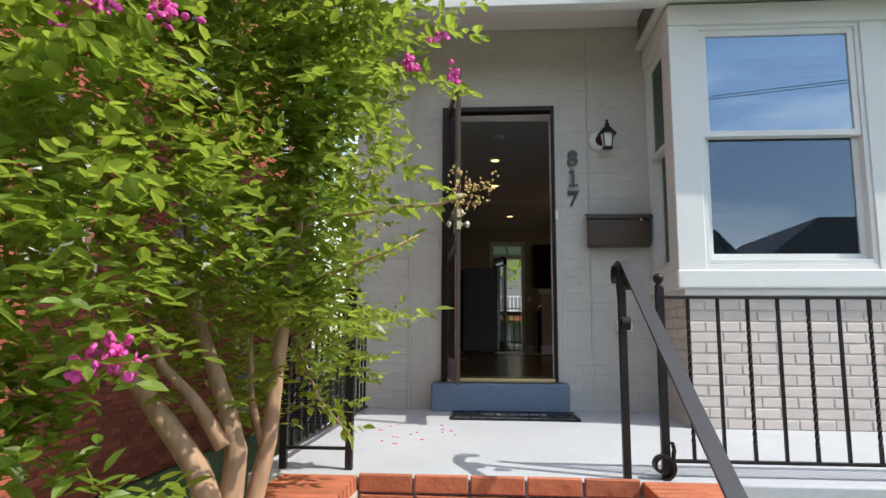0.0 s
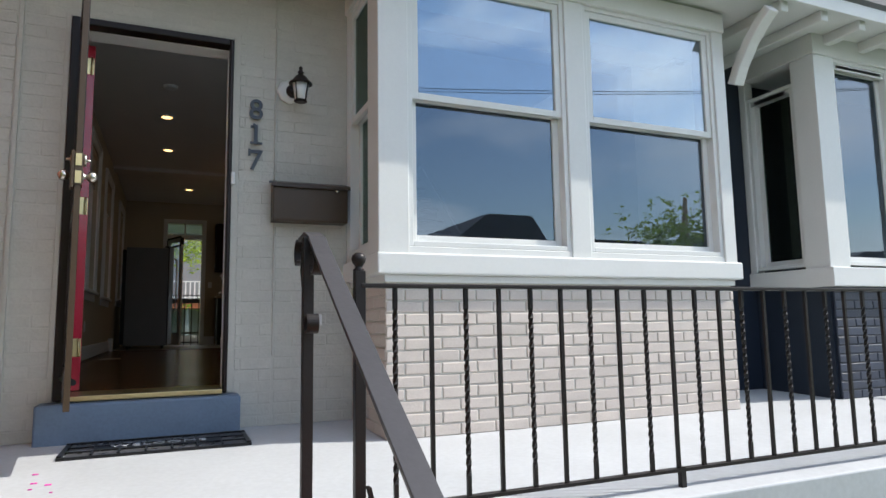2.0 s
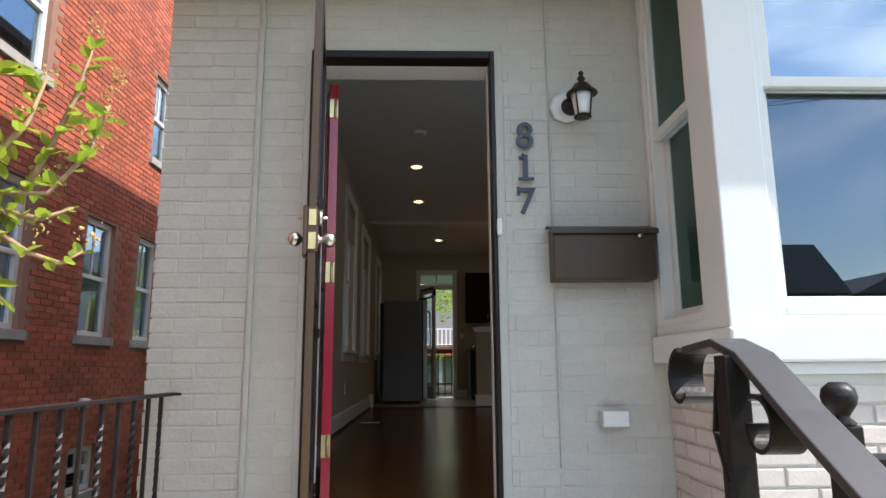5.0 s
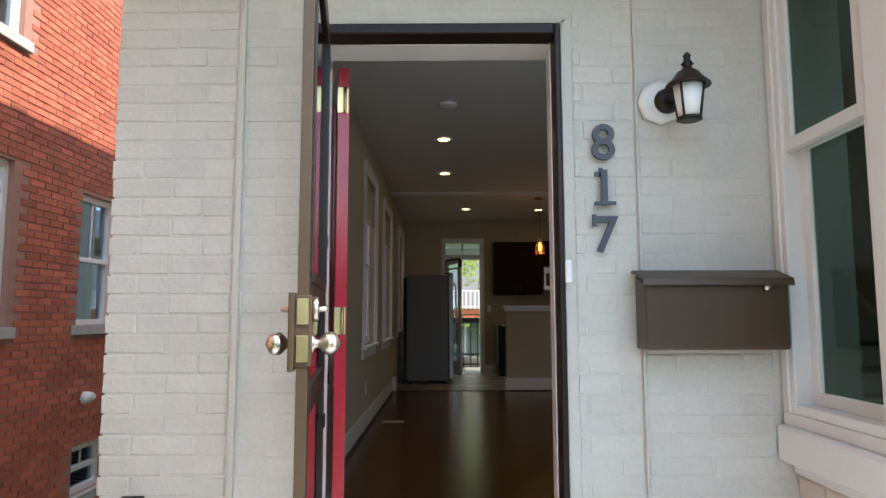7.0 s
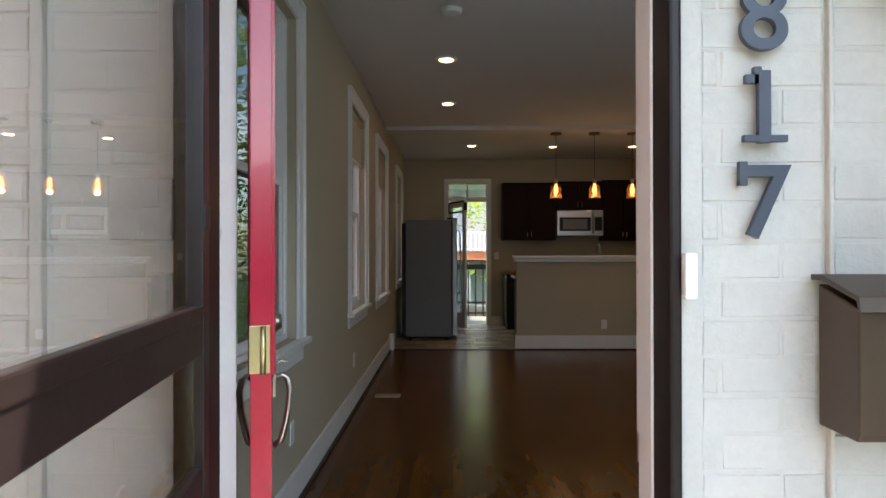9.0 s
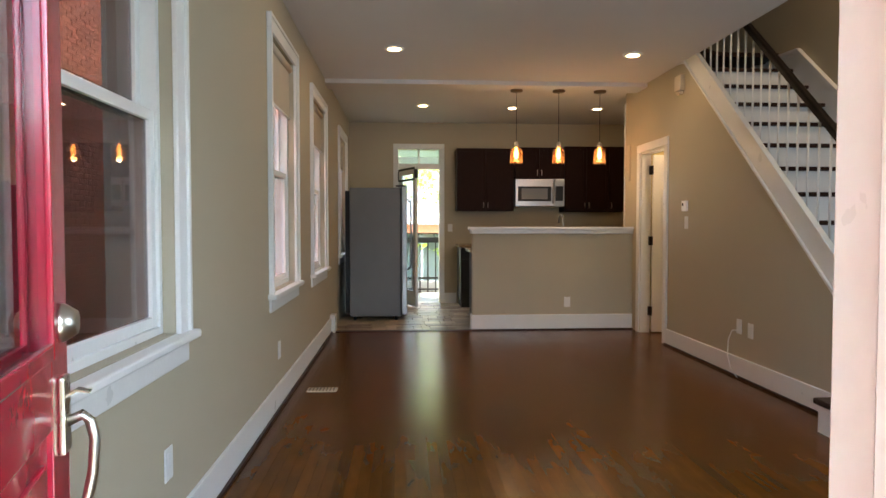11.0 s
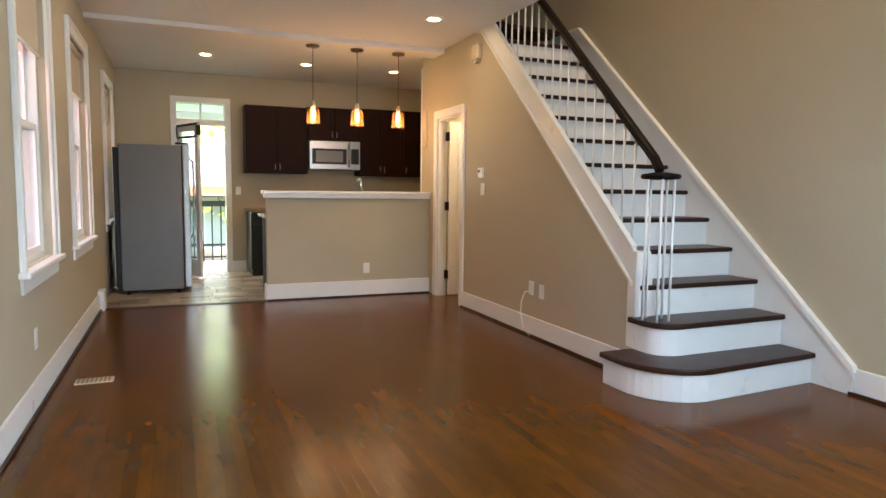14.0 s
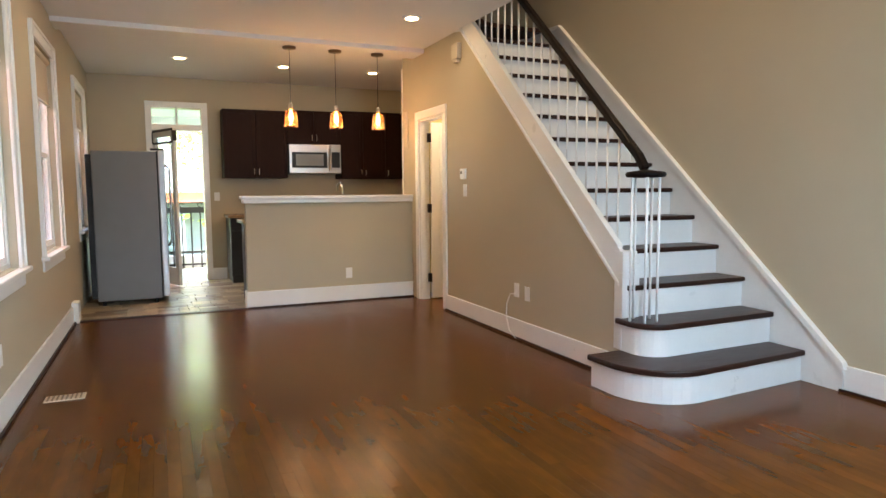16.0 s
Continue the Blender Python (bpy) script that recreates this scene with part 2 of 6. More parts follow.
def ring(c, u, v, ru, rv, seg):
    return [c + u * (ru * math.cos(2 * math.pi * i / seg)) + v * (rv * math.sin(2 * math.pi * i / seg)) for i in range(seg)]


def tube(bm, pts, radii, seg=8, cap=True, smooth=True):
    """A round bar through the points; radii one number or one per point."""
    pts = [Vector(p) for p in pts]
    if not isinstance(radii, (list, tuple)):
        radii = [radii] * len(pts)
    loops, u = [], None
    for i, p in enumerate(pts):
        d = (pts[min(i + 1, len(pts) - 1)] - pts[max(i - 1, 0)]).normalized()
        if u is None:
            u = d.orthogonal().normalized()
        u = (u - d * u.dot(d)).normalized()
        v = d.cross(u)
        loops.append([bm.verts.new(q) for q in ring(p, u, v, radii[i], radii[i], seg)])
    for a, b in zip(loops, loops[1:]):
        for i in range(seg):
            f = bm.faces.new((a[i], a[(i + 1) % seg], b[(i + 1) % seg], b[i]))
            f.smooth = smooth
    if cap:
        bm.faces.new(loops[0][::-1])
        bm.faces.new(loops[-1])
    return bm


def sweep(bm, pts, side, w, t):
    """A flat bar through points: w wide along side, t thick."""
    pts, side = [Vector(p) for p in pts], Vector(side).normalized()
    loops = []
    for i, p in enumerate(pts):
        d = (pts[min(i + 1, len(pts) - 1)] - pts[max(i - 1, 0)]).normalized()
        n = d.cross(side).normalized()
        loops.append([bm.verts.new(p + side * a * w / 2 + n * b * t / 2) for a, b in ((-1, -1), (1, -1), (1, 1), (-1, 1))])
    for a, b in zip(loops, loops[1:]):
        for i in range(4):
            bm.faces.new((a[i], a[(i + 1) % 4], b[(i + 1) % 4], b[i]))
    bm.faces.new(loops[0][::-1])
    bm.faces.new(loops[-1])
    return bm


def lathe(bm, c, prof, axis=(0, 0, 1), seg=16):
    """A turned body: prof rows of (radius, height along axis)."""
    c, a = Vector(c), Vector(axis).normalized()
    u = a.orthogonal().normalized()
    v = a.cross(u)
    loops = [[bm.verts.new(q) for q in ring(c + a * h, u, v, max(r, 0.0004), max(r, 0.0004), seg)] for r, h in prof]
    for p, q in zip(loops, loops[1:]):
        for i in range(seg):
            bm.faces.new((p[i], p[(i + 1) % seg], q[(i + 1) % seg], q[i])).smooth = True
    bm.faces.new(loops[0][::-1])
    bm.faces.new(loops[-1])
    return bm


def prism(bm, outline, axis, lo, hi):
    """An outline of 2D points pushed along axis x, y or z from lo to hi."""
    def at(p, h):
        return {"x": (h, p[0], p[1]), "y": (p[0], h, p[1]), "z": (p[0], p[1], h)}[axis]
    a = [bm.verts.new(at(p, lo)) for p in outline]
    b = [bm.verts.new(at(p, hi)) for p in outline]
    n = len(outline)
    bm.faces.new(a[::-1])
    bm.faces.new(b)
    for i in range(n):
        bm.faces.new((a[i], a[(i + 1) % n], b[(i + 1) % n], b[i]))
    bmesh.ops.recalc_face_normals(bm, faces=bm.faces[:])
    return bm


def finish(name, bm, mat, bevel=0.0):
    bmesh.ops.recalc_face_normals(bm, faces=bm.faces[:])
    me = bpy.data.meshes.new(name)
    bm.to_mesh(me)
    bm.free()
    me.materials.append(mat)
    ob = new(name, me)
    if bevel:
        md = ob.modifiers.new("bevel", "BEVEL")
        md.width, md.segments, md.limit_method, md.angle_limit = bevel, 2, "ANGLE", radians(40)
    return ob


def part(name, bm, mat, parent, label="", bevel=0.0):
    """One mesh part, drawn in world places, under a thing or part."""
    ob = finish(name, bm, mat, bevel)
    ob.parent = parent
    if parent.type == "EMPTY":
        ob.matrix_parent_inverse = Matrix.Translation(-parent.location)
    return tagged(ob, label)


def thing(name, at, label, category, group=""):
    ob = new(name)
    ob.location = at
    ob.empty_display_size = 0.1
    return tagged(ob, label, category, group)


def solid(name, mat, label="", category="", group="", bevel=0.0, kind="", boxes=()):
    bm = bmesh.new()
    for b in boxes:
        box(bm, *b)
    return tagged(finish(name, bm, mat, bevel), label, category, group, kind)


def setting(name, mat, boxes, label="", bevel=0.0):
    return solid(name, mat, label, "", "", bevel, "structure", boxes)


def wall_boxes(axis, at0, at1, lo, hi, z0, z1, holes):
    """Boxes of a wall along an axis, with holes (a0, a1, za, zb), none above another."""
    out, a = [], lo
    def b(p, q, r, s):
        if q - p > 1e-4 and s - r > 1e-4:
            out.append((at0, at1, p, q, r, s) if axis == "y" else (p, q, at0, at1, r, s))
    for p, q, r, s in sorted(holes):
        b(a, p, z0, z1)
        b(p, q, z0, r)
        b(p, q, s, z1)
        a = q
    b(a, hi, z0, z1)
    return out


# ---- measures of the plan ----
EDGE_Y = -2.04
XL, XR, XS = -0.70, 3.92, 2.84
CEIL, KCEIL, YH, YB = 2.80, 2.83, 7.15, 9.80
DOOR = (-0.378, 0.50, -0.02, 2.085)
GROUND = -1.20
SIDE_WINDOWS = [(1.22, 2.18, 0.82, 2.46), (3.92, 4.77, 0.79, 2.45), (5.72, 6.64, 0.78, 2.41), (8.15, 9.05, 0.84, 2.41)]
PANTRY = (6.225, 6.90, 0.0, 2.045)
WALL_END = 7.42
HX0 = -1.05


def porch_z(y):
    return -0.222 + 0.03 * y


# ---- ground and far ground ----
lawn = setting("ground", M_GRASS, [(-60, 60, -60, 60, GROUND - 0.3, GROUND - 0.02)], "green lawn and ground around the houses")
setting("pavement", M_PAVE, [(-0.62, 0.98, -9, -3.25, GROUND - 0.05, GROUND)], "grey concrete front path")
setting("road", M_ASPHALT, [(-60, 60, -19, -11, GROUND - 0.05, GROUND - 0.012)], "dark asphalt street before the houses")

# ---- house shell ----
holes_front = [DOOR, (1.45, 3.50, 0.78, 2.36)]
setting("wall_front", M_PAINTMORTAR, wall_boxes("x", 0.010, 0.19, HX0 + 0.01, 4.3, GROUND, 3.0, holes_front), "greige painted brick front wall")
setting("wall_upper_front", M_PAINTMORTAR, [(HX0, 4.3, 0.010, 0.22, 3.0, 5.9)], "painted brick upper front wall")
setting("wall_side", M_PAINTMORTAR, wall_boxes("y", HX0 + 0.10, XL - 0.08, 0.19, YB + 0.2, GROUND, 5.9, SIDE_WINDOWS), "painted brick side wall")
setting("wall_west", M_WALL, wall_boxes("y", XL - 0.08, XL, 0.19, YB, 0, KCEIL, SIDE_WINDOWS), "taupe painted living room wall with windows")
setting("wall_front_inside", M_WALL, wall_boxes("x", 0.19, 0.225, XL, XR, 0, CEIL, holes_front), "taupe painted inner front wall")
setting("wall_east", M_WALL, [(XR, XR + 0.3, 0.22, YB + 0.2, -0.02, 5.7)], "taupe painted stairwell wall")
setting("wall_back", M_WALL, wall_boxes("x", YB, YB + 0.2, XL - 0.08, XR, -0.02, KCEIL + 0.1, [(0.06, 0.70, 0.0, 2.42)]), "taupe painted kitchen wall")
setting("floor_base", M_TREAD, [(XL - 0.08, XR, 0.19, YH - 0.02, -0.30, -0.014)])
setting("floor_kitchen", M_STEPMORTAR, [(XL - 0.08, XR, YH - 0.02, YB + 0.25, -0.30, -0.014)], "pale grout bed of the kitchen floor")
bm = bmesh.new()
for b in [(XL, XS, 0.225, 7.05, CEIL, CEIL + 0.1), (XL, XR, 7.05, YB, KCEIL, CEIL + 0.12), (XS, XR, 0.225, 2.3, CEIL, CEIL + 0.1), (XL, XS, 6.74, 7.07, CEIL - 0.045, CEIL + 0.02)]:
    box(bm, *b)
tagged(finish("ceiling", bm, M_CEIL), "white painted living room and kitchen ceiling", kind="structure")
setting("floor_upper", M_TREAD, [(XS - 1.0, XR, 6.05, 9.3, CEIL + 0.12, 2.945)])
setting("wall_upper_hall", M_WALL, [(XS - 0.12, XS, 0.225, 5.8, CEIL + 0.1, 5.5), (XS - 1.0, XR, 8.2, 8.3, 2.945, 5.5), (XS - 1.1, XS - 1.0, 5.7, 8.3, CEIL + 0.1, 5.5), (XS, XR, 0.22, 0.225, CEIL, 5.5)], "taupe painted upper hall walls")
setting("ceiling_upper", M_CEIL, [(XS - 1.1, XR, 0.22, 8.3, 5.5, 5.6)])
setting("roof", M_SHINGLE, [(HX0 - 0.1, 4.3, -0.1, YB + 0.6, 5.9, 6.05)], "flat dark roof of the house")

SK0, SKS, SKH = (3.39, 0.65), 0.905, 0.20   # stair stringer: foot, slope, height


def skirt_z(y):
    return SK0[1] + SKS * (y - SK0[0])


bm = bmesh.new()
prism(bm, [(SK0[0], 0.0), (PANTRY[0], 0.0), (PANTRY[0], CEIL), (5.765, CEIL), (SK0[0], SK0[1])], "x", XS, XS + 0.015)
box(bm, XS, XS + 0.10, PANTRY[0], PANTRY[1], PANTRY[3], CEIL)
box(bm, XS, XS + 0.10, PANTRY[1], WALL_END, 0, CEIL + 0.02)
tagged(finish("wall_stair", bm, M_WALL), "taupe painted wall under the stairs", kind="structure")
setting("wall_pantry", M_WALLWARM, [(XS + 0.1, XR, 5.6, 5.66, 0, 2.35), (XS + 0.1, XR, WALL_END - 0.06, WALL_END, 0, KCEIL), (XS + 0.1, XR, 5.66, WALL_END - 0.06, 2.35, 2.40)], "powder room walls with yellow lamplight put into their colour")
setting("trim_corner", M_INTRIM, [(XS - 0.012, XS + 0.112, WALL_END, WALL_END + 0.02, 1.16, CEIL - 0.1)], "white painted corner board")

# half wall with its cap
half = thing("half_wall", (1.9, 7.2, 0), "taupe half wall with a white moulded cap before the kitchen", "half wall")
bm = bmesh.new(); box(bm, 0.945, XS, YH, YH + 0.12, 0, 1.14); part("wall", bm, M_WALL, half)
bm = bmesh.new(); box(bm, 0.90, XS, YH - 0.045, YH + 0.165, 1.172, 1.208, 0.008); part("cap", bm, M_INTRIM, half, "white painted cap")
bm = bmesh.new(); box(bm, 0.922, XS, YH - 0.025, YH + 0.145, 1.128, 1.172, 0.008); part("moulding", bm, M_INTRIM, half, "white moulding under the cap")
bm = bmesh.new(); box(bm, 0.927, XS - 0.002, YH - 0.018, YH + 0.138, 0.0, 0.18, 0.005); part("baseboard", bm, M_INTRIM, half, "white baseboard")


def baseboard(x0, x1, y0, y1):
    setting("baseboard", M_INTRIM, [(x0, x1, y0, y1, 0, 0.165)], "white painted baseboard", 0.005)


baseboard(XL, XL + 0.018, 0.225, 7.06)
baseboard(XS - 0.018, XS, SK0[0], PANTRY[0] - 0.09)
baseboard(XR - 0.018, XR, 0.225, 2.60)
baseboard(0.78, 0.97, YB - 0.018, YB)
setting("trim_kitchen_edge", M_INTRIM, [(XL, XL + 0.06, 7.06, 7.24, 0, 0.20)], "white block at the end of the baseboard", 0.004)
setting("trim_shoe", M_TREAD, [(XL + 0.018, XL + 0.034, 0.225, 7.06, -0.010, 0.018), (XS - 0.034, XS - 0.018, 3.36, 6.14, -0.010, 0.018), (XR - 0.034, XR - 0.018, 0.225, 2.62, -0.010, 0.018), (0.927, XS - 0.002, YH - 0.034, YH - 0.018, -0.010, 0.016)], "dark stained shoe moulding")
setting("trim_floor_strip", M_TREAD, [(XL, 0.93, YH - 0.05, YH + 0.03, -0.012, 0.008)], "dark wood threshold strip")

# ---- porch, bay and eaves ----
bm = bmesh.new()
prism(bm, [(EDGE_Y, porch_z(EDGE_Y) - 0.15), (0.02, -0.40), (0.02, porch_z(0.02)), (EDGE_Y, porch_z(EDGE_Y))], "x", HX0, 12)
tagged(finish("porch_slab", bm, M_PORCH, 0.008), "pale grey painted concrete porch", kind="structure")
setting("porch_front", M_PORCH, [(HX0 + 0.03, -0.64, EDGE_Y + 0.03, EDGE_Y + 0.25, GROUND, -0.42), (0.98, 12, EDGE_Y + 0.03, EDGE_Y + 0.25, GROUND, -0.42), (HX0 + 0.03, HX0 + 0.25, EDGE_Y + 0.25, 0, GROUND, -0.42)], "grey painted porch foundation")
BX0, BX1, BY = 1.17, 3.71, -0.71
setting("wall_bay", M_PAINTMORTAR, [(1.225, 3.665, BY + 0.03, BY + 0.28, -0.30, 0.60), (1.225, 1.44, BY + 0.28, 0.010, -0.30, 0.60), (3.52, 3.665, BY + 0.28, 0.010, -0.30, 0.60)], "painted brick base of the bay window")

# ---- bay window ----
def sash_window(name, axis, at, out, a0, a1, z0, z1, zm, glass, label, frame_mat=None, w=0.05, depth=0.09, group=""):
    """A double hung window. axis: the wall runs along it; at: the wall face towards the viewer; out: +1 or -1, the viewer's side."""
    fm = frame_mat or M_TRIM
    ob = thing(name, (((a0 + a1) / 2, at, z0) if axis == "x" else (at, (a0 + a1) / 2, z0)), label, "window", group)
    ob["kind"] = "structure"

    def bb(bm, p, q, n0, n1, r, s, bev=0.004):
        d0, d1 = at - out * n0, at - out * n1
        box(bm, *((p, q, d0, d1, r, s) if axis == "x" else (d0, d1, p, q, r, s)), bev)

    def four(p, q, r, s, t, n0, n1, nm):
        bm = bmesh.new()
        bb(bm, p, p + t, n0, n1, r, s)
        bb(bm, q - t, q, n0, n1, r, s)
        bb(bm, p + t - 0.001, q - t + 0.001, n0, n1, r, r + t)
        bb(bm, p + t - 0.001, q - t + 0.001, n0, n1, s - t, s)
        return part(nm, bm, fm, ob)
    four(a0, a1, z0, z1, w * 0.6, 0.0, depth, "window_frame")
    i = w * 0.6
    near, deep = ((0.12, 0.45, 0.3), (0.62, 0.95, 0.8)) if out > 0 else ((0.62, 0.95, 0.8), (0.12, 0.45, 0.3))
    up = four(a0 + i, a1 - i, zm - 0.02, z1 - i, w * 0.8, depth * deep[0], depth * deep[1], "upper_sash")
    lo = four(a0 + i, a1 - i, z0 + i, zm + 0.02, w * 0.8, depth * near[0], depth * near[1], "lower_sash")
    for sash, r, s, n, gm in ((up, zm, z1 - i - w * 0.7, deep[2], glass), (lo, z0 + i + w * 0.7, zm, near[2], M_BAYSCREEN if glass == M_BAYGLASS else glass)):
        bm = bmesh.new()
        d = at - out * depth * n
        g = (a0 + i + w * 0.7, a1 - i - w * 0.7)
        box(bm, *((g[0], g[1], d - 0.002, d + 0.002, r, s) if axis == "x" else (d - 0.002, d + 0.002, g[0], g[1], r, s)))
        pane = part("pane", bm, gm, sash)
        pane.visible_shadow = False
    return ob



def frame_board(name, mat, boxes, label, bevel=0.006):
    for b in boxes:
        setting(name, mat, [b], label, bevel)


frame_board("trim_bay_post", M_TRIM, [(BX0, 1.345, BY, BY + 0.20, 0.73, 2.36), (2.385, 2.525, BY + 0.002, BY + 0.12, 0.73, 2.36), (3.605, BX1, BY, BY + 0.20, 0.73, 2.36)], "white painted bay window post")
setting("trim_bay_header", M_TRIM, [(BX0 - 0.005, BX1 + 0.005, BY - 0.012, 0.0, 2.36, 2.50)], "white bay window header", 0.006)
setting("trim_bay_sill", M_TRIM, [(BX0 - 0.015, BX1 + 0.015, BY - 0.03, 0.0, 0.615, 0.73)], "white bay window sill band", 0.01)
setting("trim_bay_base", M_TRIM, [(1.205, 3.685, BY + 0.01, 0.0, 0.575, 0.615)], "grey moulding under the bay sill", 0.004)
setting("wall_bay_inside", M_CEIL, [(1.37, 3.59, BY + 0.3, 0.2, 0.60, 0.64)])
bw = "white double hung bay window with coated glass"
sash_window("window_bay", "x", BY + 0.015, -1, 1.345, 2.385, 0.77, 2.36, 1.62, M_BAYGLASS, bw, group="bay windows")
sash_window("window_bay", "x", BY + 0.015, -1, 2.525, 3.605, 0.77, 2.36, 1.615, M_BAYGLASS, bw, group="bay windows")
sash_window("window_bay_side", "y", BX0 + 0.015, -1, -0.51, -0.04, 0.77, 2.36, 1.63, M_SIDEGLASS, "narrow white side window of the bay")
setting("trim_bay_apron", M_TRIM, [(1.345, 2.385, BY + 0.01, BY + 0.1, 0.73, 0.77), (2.525, 3.605, BY + 0.01, BY + 0.1, 0.73, 0.77), (BX0 + 0.01, BX0 + 0.1, BY + 0.2, 0.0, 0.73, 0.77), (BX0 + 0.01, BX0 + 0.1, -0.04, 0.0, 0.77, 2.36)], "white trim under the bay windows", 0.004)
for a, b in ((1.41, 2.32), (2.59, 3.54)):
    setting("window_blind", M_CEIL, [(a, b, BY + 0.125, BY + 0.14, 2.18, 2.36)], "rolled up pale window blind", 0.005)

# front door opening
setting("doorstep", M_BLUE, [(-0.44, 0.55, -0.12, 0.10, -0.30, -0.025)], "blue painted door step", 0.012)
F0, F1, FT = DOOR[0], DOOR[1], DOOR[3]
setting("door_frame", M_BRONZE, [(F0, F0 + 0.05, -0.012, 0.08, -0.02, FT), (F1 - 0.040, F1 - 0.018, -0.012, 0.08, -0.02, FT), (F0 + 0.05, F1 - 0.040, -0.012, 0.08, FT - 0.04, FT)], "dark bronze storm door frame", 0.006)
setting("door_jamb", M_INTRIM, [(F0 + 0.001, F0 + 0.03, 0.08, 0.225, -0.02, FT), (F1 - 0.028, F1 - 0.001, 0.08, 0.225, -0.02, FT), (F0 + 0.03, F1 - 0.028, 0.08, 0.225, FT - 0.04, FT)], "white painted front door jamb", 0.003)
setting("door_stop", M_INTRIM, [(F1 - 0.043, F1 - 0.028, 0.08, 0.16, 0.0, FT - 0.04), (F0 + 0.03, F0 + 0.045, 0.08, 0.16, 0.0, FT - 0.04)], "white painted door stop", 0.003)
setting("threshold", M_BRASS, [(F0 + 0.05, F1 - 0.045, -0.06, 0.235, -0.02, 0.008)], "brass coloured door threshold", 0.004)

for k, (a, b, c, d) in enumerate(SIDE_WINDOWS):
    # first window: glass darkened to lower the brightness of the view behind
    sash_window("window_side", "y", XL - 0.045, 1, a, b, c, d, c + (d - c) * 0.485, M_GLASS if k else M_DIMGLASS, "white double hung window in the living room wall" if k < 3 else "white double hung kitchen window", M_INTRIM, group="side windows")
    cw = 0.10
    bm = bmesh.new()
    for q in ((a - cw, a, c - 0.01, d), (b, b + cw, c - 0.01, d), (a - cw, b + cw, d, d + cw)):
        box(bm, XL, XL + 0.02, q[0], q[1], q[2], q[3], 0.005)
    for q in ((a - cw, a - cw + 0.022, c - 0.01, d + cw), (b + cw - 0.022, b + cw, c - 0.01, d + cw), (a - cw + 0.022, b + cw - 0.022, d + cw - 0.022, d + cw)):
        box(bm, XL + 0.019, XL + 0.032, *q, 0.003)
    tagged(finish("trim_window", bm, M_INTRIM), "white moulded window casing", kind="structure")
    setting("window_sill", M_INTRIM, [(XL - 0.05, XL + 0.055, a - cw - 0.03, b + cw + 0.03, c - 0.035, c - 0.003)], "white painted window stool", 0.008)
    setting("trim_apron", M_INTRIM, [(XL, XL + 0.016, a - cw, b + cw, c - 0.12, c - 0.035)], "white apron board under the window", 0.004)
    if k:
        bl = thing("roller_blind", (XL - 0.03, (a + b) / 2, d), "rolled up beige fabric window blind in a white window", "blind", "roller blinds")
        bm = bmesh.new(); box(bm, XL - 0.035, XL - 0.028, a + 0.02, b - 0.02, d - 0.40, d - 0.02); part("fabric", bm, M_BLIND, bl)
        bm = bmesh.new(); tube(bm, [(XL - 0.03, a + 0.01, d - 0.04), (XL - 0.03, b - 0.01, d - 0.04)], 0.028, 10); part("roller", bm, M_BLIND, bl)
        bm = bmesh.new(); tube(bm, [(XL - 0.03, a + 0.02, d - 0.41), (XL - 0.03, b - 0.02, d - 0.41)], 0.010, 6); part("bottom_bar", bm, M_INTRIM, bl, "white bottom bar")

# stairs
NT, T_Y0, T_Z0, RUN, RISE = 13, 2.85, 0.205, 0.2412, 0.2105
RAILX = XS + 0.055
stair = thing("staircase", (3.4, 2.85, 0), "white staircase with dark stained treads and thin white balusters", "staircase")


def rounded_step(x_right, x_left, y0, y1, r, over=0.0, bow=0.0):
    """Outline of a step with its left front corner turned round."""
    out = [(x_right, y1), (x_right, y0 - over)]
    cx, cy = x_left + r, y0 - bow + r
    for k in range(0, 11):
        a = math.radians(-90 - 9 * k)
        out.append((cx + (r + over) * math.cos(a), cy + (r + over) * math.sin(a)))
    out.append((x_left - over, y1))
    return out


for i in range(NT):
    y, z = T_Y0 + RUN * i, T_Z0 + RISE * i
    xr = XR - 0.028
    if i < 2:
        xl = (XS - 0.25, XS - 0.02)[i]
        y1 = y + (0.52, 0.30)[i]
        r, bow = (0.36, 0.16)[i], (0.06, 0.02)[i]
        bm = bmesh.new(); prism(bm, rounded_step(xr, xl, y + 0.03, y1, r, 0.03, bow), "z", z - 0.036, z)
        part("tread", bm, M_TREAD, stair, "dark stained tread with a rounded end", 0.009)
        bm = bmesh.new(); prism(bm, rounded_step(xr, xl, y + 0.03, y1 - 0.01, r, 0.0, bow), "z", 0.0 if i == 0 else z - RISE, z - 0.036)
        part("riser", bm, M_INTRIM, stair, "white curved riser")
    else:
        bm = bmesh.new(); box(bm, XS + 0.021, xr, y, y + RUN + 0.03, z - 0.034, z, 0.012)
        part("tread", bm, M_TREAD, stair, "dark stained tread")
        bm = bmesh.new(); box(bm, XS + 0.021, xr, y + 0.03, y + 0.05, z - RISE, z - 0.034)
        part("riser", bm, M_INTRIM, stair, "white riser")
bm = bmesh.new()
prism(bm, [(XS + 0.10, 6.0), (XS + 0.10, 6.3), (XR - 0.03, 6.3), (XR - 0.03, 6.0), (3.25, 5.98), (3.05, 5.85)], "z", 2.90, 2.944)
part("landing_nosing", bm, M_TREAD, stair, "dark curved landing nosing")

# stringer with its mouldings
def slope_poly(y0, y1, lo, hi):
    return [(y0, skirt_z(y0) + lo), (y1, skirt_z(y1) + lo), (y1, skirt_z(y1) + hi), (y0, skirt_z(y0) + hi)]


